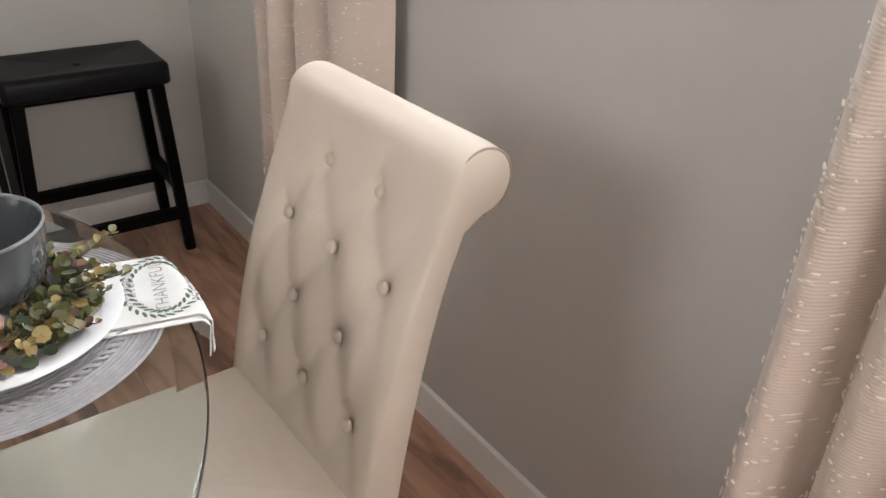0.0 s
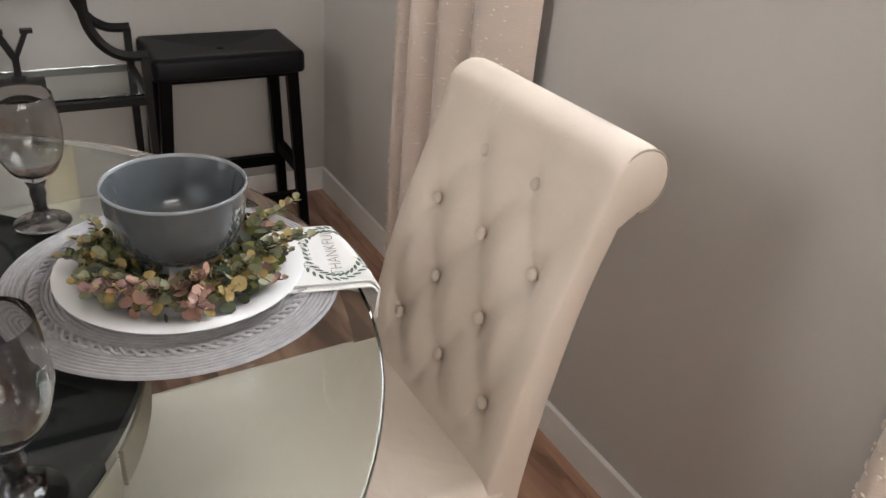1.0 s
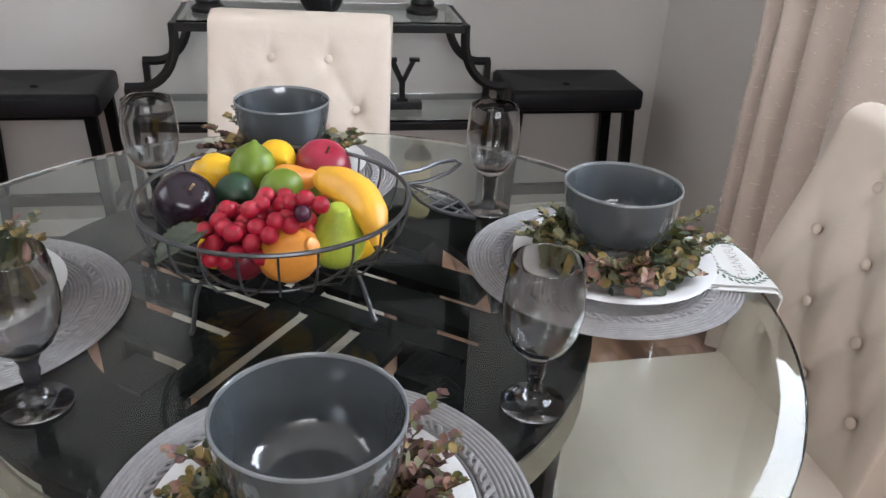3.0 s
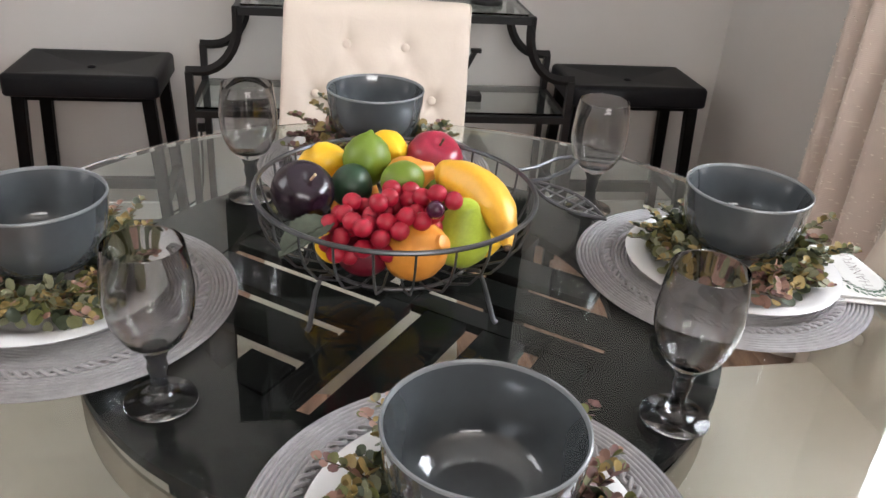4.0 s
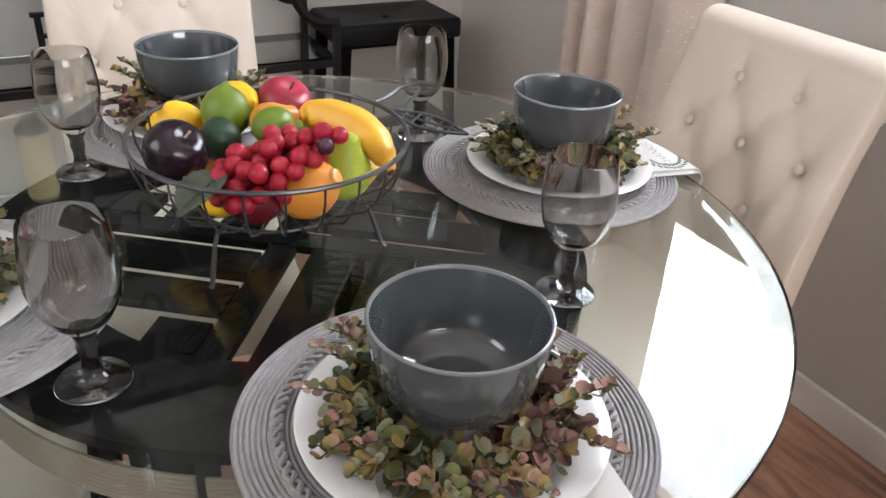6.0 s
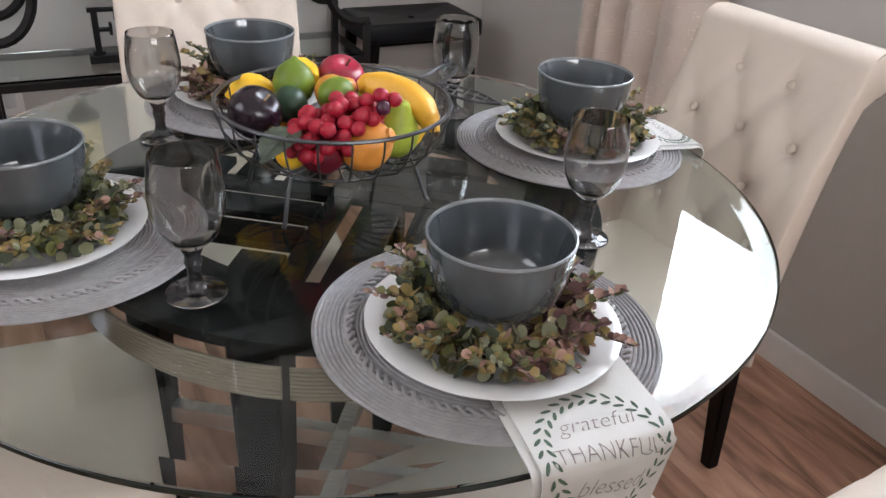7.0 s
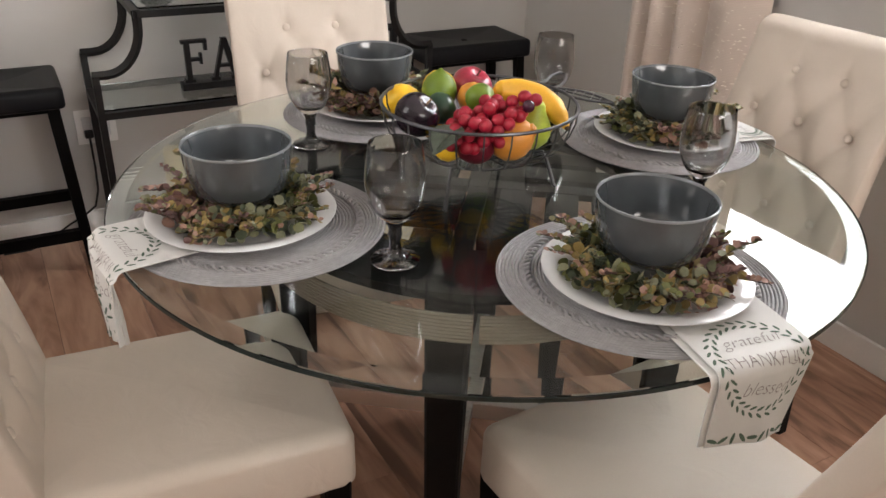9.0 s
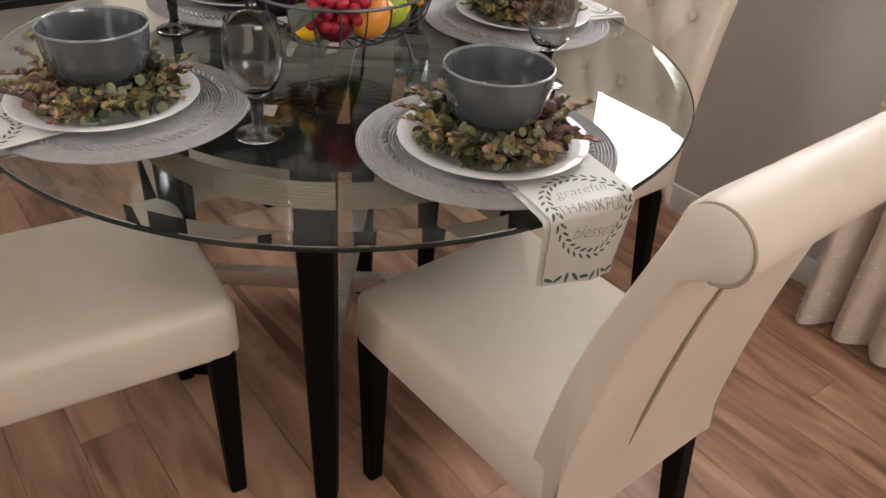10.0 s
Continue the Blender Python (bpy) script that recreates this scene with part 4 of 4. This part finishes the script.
# ---- on the console ----
def block_letter(ch, h, w, d):
    """A slab-serif letter of bars, standing on z = 0, from x = 0 to w."""
    bm = bmesh.new()
    t, s = 0.017, 0.010

    def slant(x0, x1, z0, z1, k=t):
        skin(bm, [[(x0 - k / 2, y, z0), (x0 + k / 2, y, z0), (x1 + k / 2, y, z1), (x1 - k / 2, y, z1)] for y in (-d / 2, d / 2)])

    def foot(x, z, k=0.034):
        box(bm, x - k / 2, x + k / 2, -d / 2 - 0.0005, d / 2 + 0.0005, z, z + s)

    if ch in "FIL":
        x = 0.02 if ch != "I" else w / 2
        slant(x, x, 0.002, h - 0.002)
        foot(x, 0), foot(x, h - s)
        if ch == "F":
            box(bm, x, w, -d / 2 - 0.0004, d / 2 + 0.0004, h - s, h)
            box(bm, w - s, w, -d / 2, d / 2, h - 0.034, h - 0.001)
            box(bm, x, w - 0.02, -d / 2 + 0.0003, d / 2 - 0.0003, h * 0.50, h * 0.50 + s)
            box(bm, w - 0.026, w - 0.018, -d / 2, d / 2, h * 0.42, h * 0.68)
        if ch == "L":
            box(bm, x, w, -d / 2 - 0.0004, d / 2 + 0.0004, 0.0, s)
            box(bm, w - s, w, -d / 2, d / 2, 0.001, 0.036)
    if ch == "A":
        slant(0.014, w / 2, 0.002, h, 0.012)
        slant(w - 0.016, w / 2, 0.002, h, 0.019)
        box(bm, 0.026, w - 0.026, -d / 2 + 0.0004, d / 2 - 0.0004, h * 0.3, h * 0.3 + s)
        foot(0.014, 0, 0.028), foot(w - 0.016, 0, 0.034)
    if ch == "M":
        slant(0.014, 0.014, 0.002, h - 0.002, 0.013)
        slant(w - 0.016, w - 0.016, 0.002, h - 0.002, 0.019)
        slant(w / 2, 0.016, 0.004, h - 0.001, 0.018)
        slant(w / 2, w - 0.018, 0.004, h - 0.001, 0.013)
        foot(0.014, 0, 0.028), foot(w - 0.016, 0), foot(0.012, h - s, 0.026), foot(w - 0.014, h - s, 0.028)
    if ch == "Y":
        slant(w / 2, w / 2, 0.002, h * 0.48)
        slant(w / 2, 0.018, h * 0.42, h - 0.002, 0.019)
        slant(w / 2, w - 0.016, h * 0.42, h - 0.002, 0.013)
        foot(w / 2, 0), foot(0.018, h - s), foot(w - 0.016, h - s, 0.03)
    return bm


letters = thing("letter_sign", CONSOLE @ pose(-0.196, 1.50, 0.5225), "black wooden block letters on a plinth on the glass shelf", "sign")
part("plinth", boxed(-0.008, 0.565, -0.022, 0.022, 0, 0.022, bevel=0.002), IRON, letters, "black plinth")
for ch, x, w in (("F", 0.0, 0.082), ("A", 0.086, 0.098), ("M", 0.188, 0.118), ("I", 0.312, 0.045), ("L", 0.362, 0.078), ("Y", 0.452, 0.104)):
    part("letter", block_letter(ch, 0.132, w, 0.018), IRON, letters, "", pose(x, 0, 0.0222), smooth=False)

CANDLE = surface("ivory_candle", (0.86, 0.73, 0.38), 0.5, vary=0.06)


def candlestick(u, v):
    k = thing("candlestick", CONSOLE @ pose(u, v, 0.8075), "tall black turned candlestick with an ivory pillar candle", "candlestick", "candlesticks")
    prof = [(0, 0), (0.046, 0), (0.048, 0.004), (0.046, 0.012), (0.036, 0.018), (0.033, 0.024), (0.036, 0.030), (0.030, 0.038), (0.030, 0.075), (0.034, 0.082), (0.022, 0.095), (0.017, 0.16), (0.024, 0.22), (0.015, 0.25), (0.015, 0.30), (0.022, 0.32), (0.044, 0.345), (0.046, 0.355), (0, 0.355)]
    part("body", lathe(prof, 40), IRON, k)
    candle = part("candle", lathe([(0, 0.3555), (0.041, 0.3555), (0.042, 0.36), (0.042, 0.545), (0.038, 0.552), (0.012, 0.548), (0, 0.546)], 32), CANDLE, k, "ivory pillar candle")
    part("wick", sweep(bmesh.new(), [(0, 0, 0.545), (0.001, 0, 0.557)], 0.0012, 6), IRON, candle)


candlestick(0.365, 1.512)
candlestick(-0.245, 1.512)
bm = lathe([(0, 0), (0.040, 0), (0.046, 0.004), (0.060, 0.03), (0.070, 0.075), (0.072, 0.11), (0.060, 0.165), (0.040, 0.20), (0.038, 0.215), (0.046, 0.232), (0.042, 0.232), (0.034, 0.214), (0.034, 0.20), (0.0, 0.19)], 72)
for v in bm.verts:
    if 0.005 < v.co.z < 0.2 and v.co.xy.length > 0.02:
        q = 1 + 0.035 * math.cos(24 * math.atan2(v.co.y, v.co.x))
        v.co.x *= q
        v.co.y *= q
tagged(part("vase", bm, IRON, None, "", CONSOLE @ pose(0.072, 1.52, 0.8075)), "dark ribbed vase on the upper glass shelf", "vase")

# dark sign high on the wall, seen mirrored in the table
art = thing("wall_sign", ROOM @ pose(0.12, NORTH - 0.001, 0), "dark wooden wall sign with grey boards and scroll lines", "wall sign")
part("board", boxed(-0.52, 0.52, -0.02, 0, 1.42, 2.36, bevel=0.003), ESPRESSO, art, "dark stained board")
GREY_BOARD = surface("grey_board", (0.17, 0.168, 0.165), 0.7, vary=0.15, scale=12)
for z0, z1 in ((1.47, 1.64), (1.80, 2.03), (2.16, 2.30)):
    part("panel", boxed(-0.40, 0.42, -0.028, -0.0195, z0, z1, bevel=0.002), GREY_BOARD, art, "weathered grey panel")
for z, w, n, amp in ((1.555, 0.44, 7, 0.040), (1.915, 0.50, 8, 0.055), (2.23, 0.34, 5, 0.035)):
    pts = [(-w / 2 + w * i / 90 + 0.014 * math.sin(2 * math.pi * n * i / 90 + 1.2), -0.031, z + amp * (0.7 + 0.4 * math.sin(i * 0.23)) * math.sin(2 * math.pi * n * i / 90)) for i in range(91)]
    part("scroll", sweep(bmesh.new(), pts, 0.007, 6), IRON, art)

# ---- outlet, plug and cord ----
outlet = thing("wall_outlet", ROOM @ pose(-0.430, NORTH - 0.001, 0.378), "white wall outlet with a plugged-in cord", "outlet")
part("cover_plate", boxed(-0.062, 0.062, -0.006, 0, -0.058, 0.058, bevel=0.003), TRIM, outlet)
for x in (-0.026, 0.026):
    part("socket", boxed(x - 0.016, x + 0.016, -0.008, -0.0055, -0.034, 0.034, bevel=0.002), PORCELAIN, outlet)
part("plug", boxed(-0.040, -0.014, -0.030, -0.0075, -0.032, -0.008, bevel=0.004), IRON, outlet, "black plug")
cord = thing("power_cord", ROOM @ pose(0, 0, 0), "thin black cord hanging from the outlet to the floor", "cord")
y = NORTH - 0.03
part("cable", sweep(bmesh.new(), [(-0.457, y, 0.352), (-0.458, y - 0.010, 0.31), (-0.458, y - 0.012, 0.25), (-0.462, y - 0.014, 0.17), (-0.478, y - 0.014, 0.115), (-0.515, y - 0.014, 0.088), (-0.57, y - 0.014, 0.062), (-0.64, y - 0.02, 0.020), (-0.70, y - 0.03, 0.004), (-0.78, y - 0.03, 0.004)], 0.0036, 8), IRON, cord)


# ---- floor ----
PLANK = bpy.data.materials.new("laminate_plank")
PLANK.use_nodes = True
t = PLANK.node_tree
b = t.nodes["Principled BSDF"]
co, info = t.nodes.new("ShaderNodeTexCoord"), t.nodes.new("ShaderNodeObjectInfo")
shift = t.nodes.new("ShaderNodeVectorMath")
shift.operation = "SCALE"
shift.inputs[0].default_value = (13.0, 7.0, 3.0)
t.links.new(info.outputs["Random"], shift.inputs["Scale"])
add = t.nodes.new("ShaderNodeVectorMath")
add.operation = "ADD"
t.links.new(co.outputs["Object"], add.inputs[0])
t.links.new(shift.outputs[0], add.inputs[1])
stretch = t.nodes.new("ShaderNodeVectorMath")
stretch.operation = "MULTIPLY"
stretch.inputs[1].default_value = (1.0, 0.16, 1.0)
t.links.new(add.outputs[0], stretch.inputs[0])
grain, fine = t.nodes.new("ShaderNodeTexNoise"), t.nodes.new("ShaderNodeTexNoise")
grain.inputs["Scale"].default_value, grain.inputs["Detail"].default_value, grain.inputs["Distortion"].default_value = 16, 6, 1.2
fine.inputs["Scale"].default_value, fine.inputs["Detail"].default_value = 140, 3
t.links.new(stretch.outputs[0], grain.inputs["Vector"])
t.links.new(stretch.outputs[0], fine.inputs["Vector"])
m1 = t.nodes.new("ShaderNodeMath")
m1.operation = "MULTIPLY_ADD"
t.links.new(info.outputs["Random"], m1.inputs[0])
m1.inputs[1].default_value = 0.22
t.links.new(grain.outputs["Fac"], m1.inputs[2])
ramp = t.nodes.new("ShaderNodeValToRGB")
els = ramp.color_ramp.elements
els[0].position, els[0].color = 0.40, (0.175, 0.090, 0.057, 1)
els[1].position, els[1].color = 0.80, (0.55, 0.33, 0.225, 1)
e = els.new(0.56)
e.color = (0.365, 0.195, 0.128, 1)
t.links.new(m1.outputs[0], ramp.inputs["Fac"])
t.links.new(ramp.outputs["Color"], b.inputs["Base Color"])
b.inputs["Roughness"].default_value = 0.38
bmp = t.nodes.new("ShaderNodeBump")
bmp.inputs["Strength"].default_value, bmp.inputs["Distance"].default_value = 0.15, 0.001
t.links.new(fine.outputs["Fac"], bmp.inputs["Height"])
t.links.new(bmp.outputs["Normal"], b.inputs["Normal"])

floor = structure("floor", boxed(WEST - T, EAST + T, SOUTH - T, NORTH + T, -0.06, -0.006), surface("subfloor", (0.03, 0.02, 0.015), 0.9), "reddish brown wood laminate floor laid in planks", "floor")
floor.matrix_basis = ROOM
PL, PW = 1.2, 0.118
plank_me = None
rnd = random.Random(9)
x = WEST + PW / 2
while x - PW / 2 < EAST:
    y = SOUTH - rnd.uniform(0.2, 1.1) + PL / 2
    while y - PL / 2 < NORTH:
        lo, hi = max(SOUTH, y - PL / 2), min(NORTH, y + PL / 2)
        xl, xh = x - PW / 2, min(EAST, x + PW / 2)
        if hi - lo > 0.02 and xh - xl > 0.01:
            m = Matrix.LocRotScale(((xl + xh) / 2, (lo + hi) / 2, 0), None, ((xh - xl) / PW, (hi - lo) / PL, 1))
            if plank_me is None:
                plank_me = part("plank", boxed(-PW / 2 + 0.0005, PW / 2 - 0.0005, -PL / 2 + 0.0005, PL / 2 - 0.0005, -0.006, 0.0, bevel=0.0005), PLANK, floor, "", m, smooth=False).data
            else:
                piece("plank", plank_me, floor, "", m)
        y += PL
    x += PW
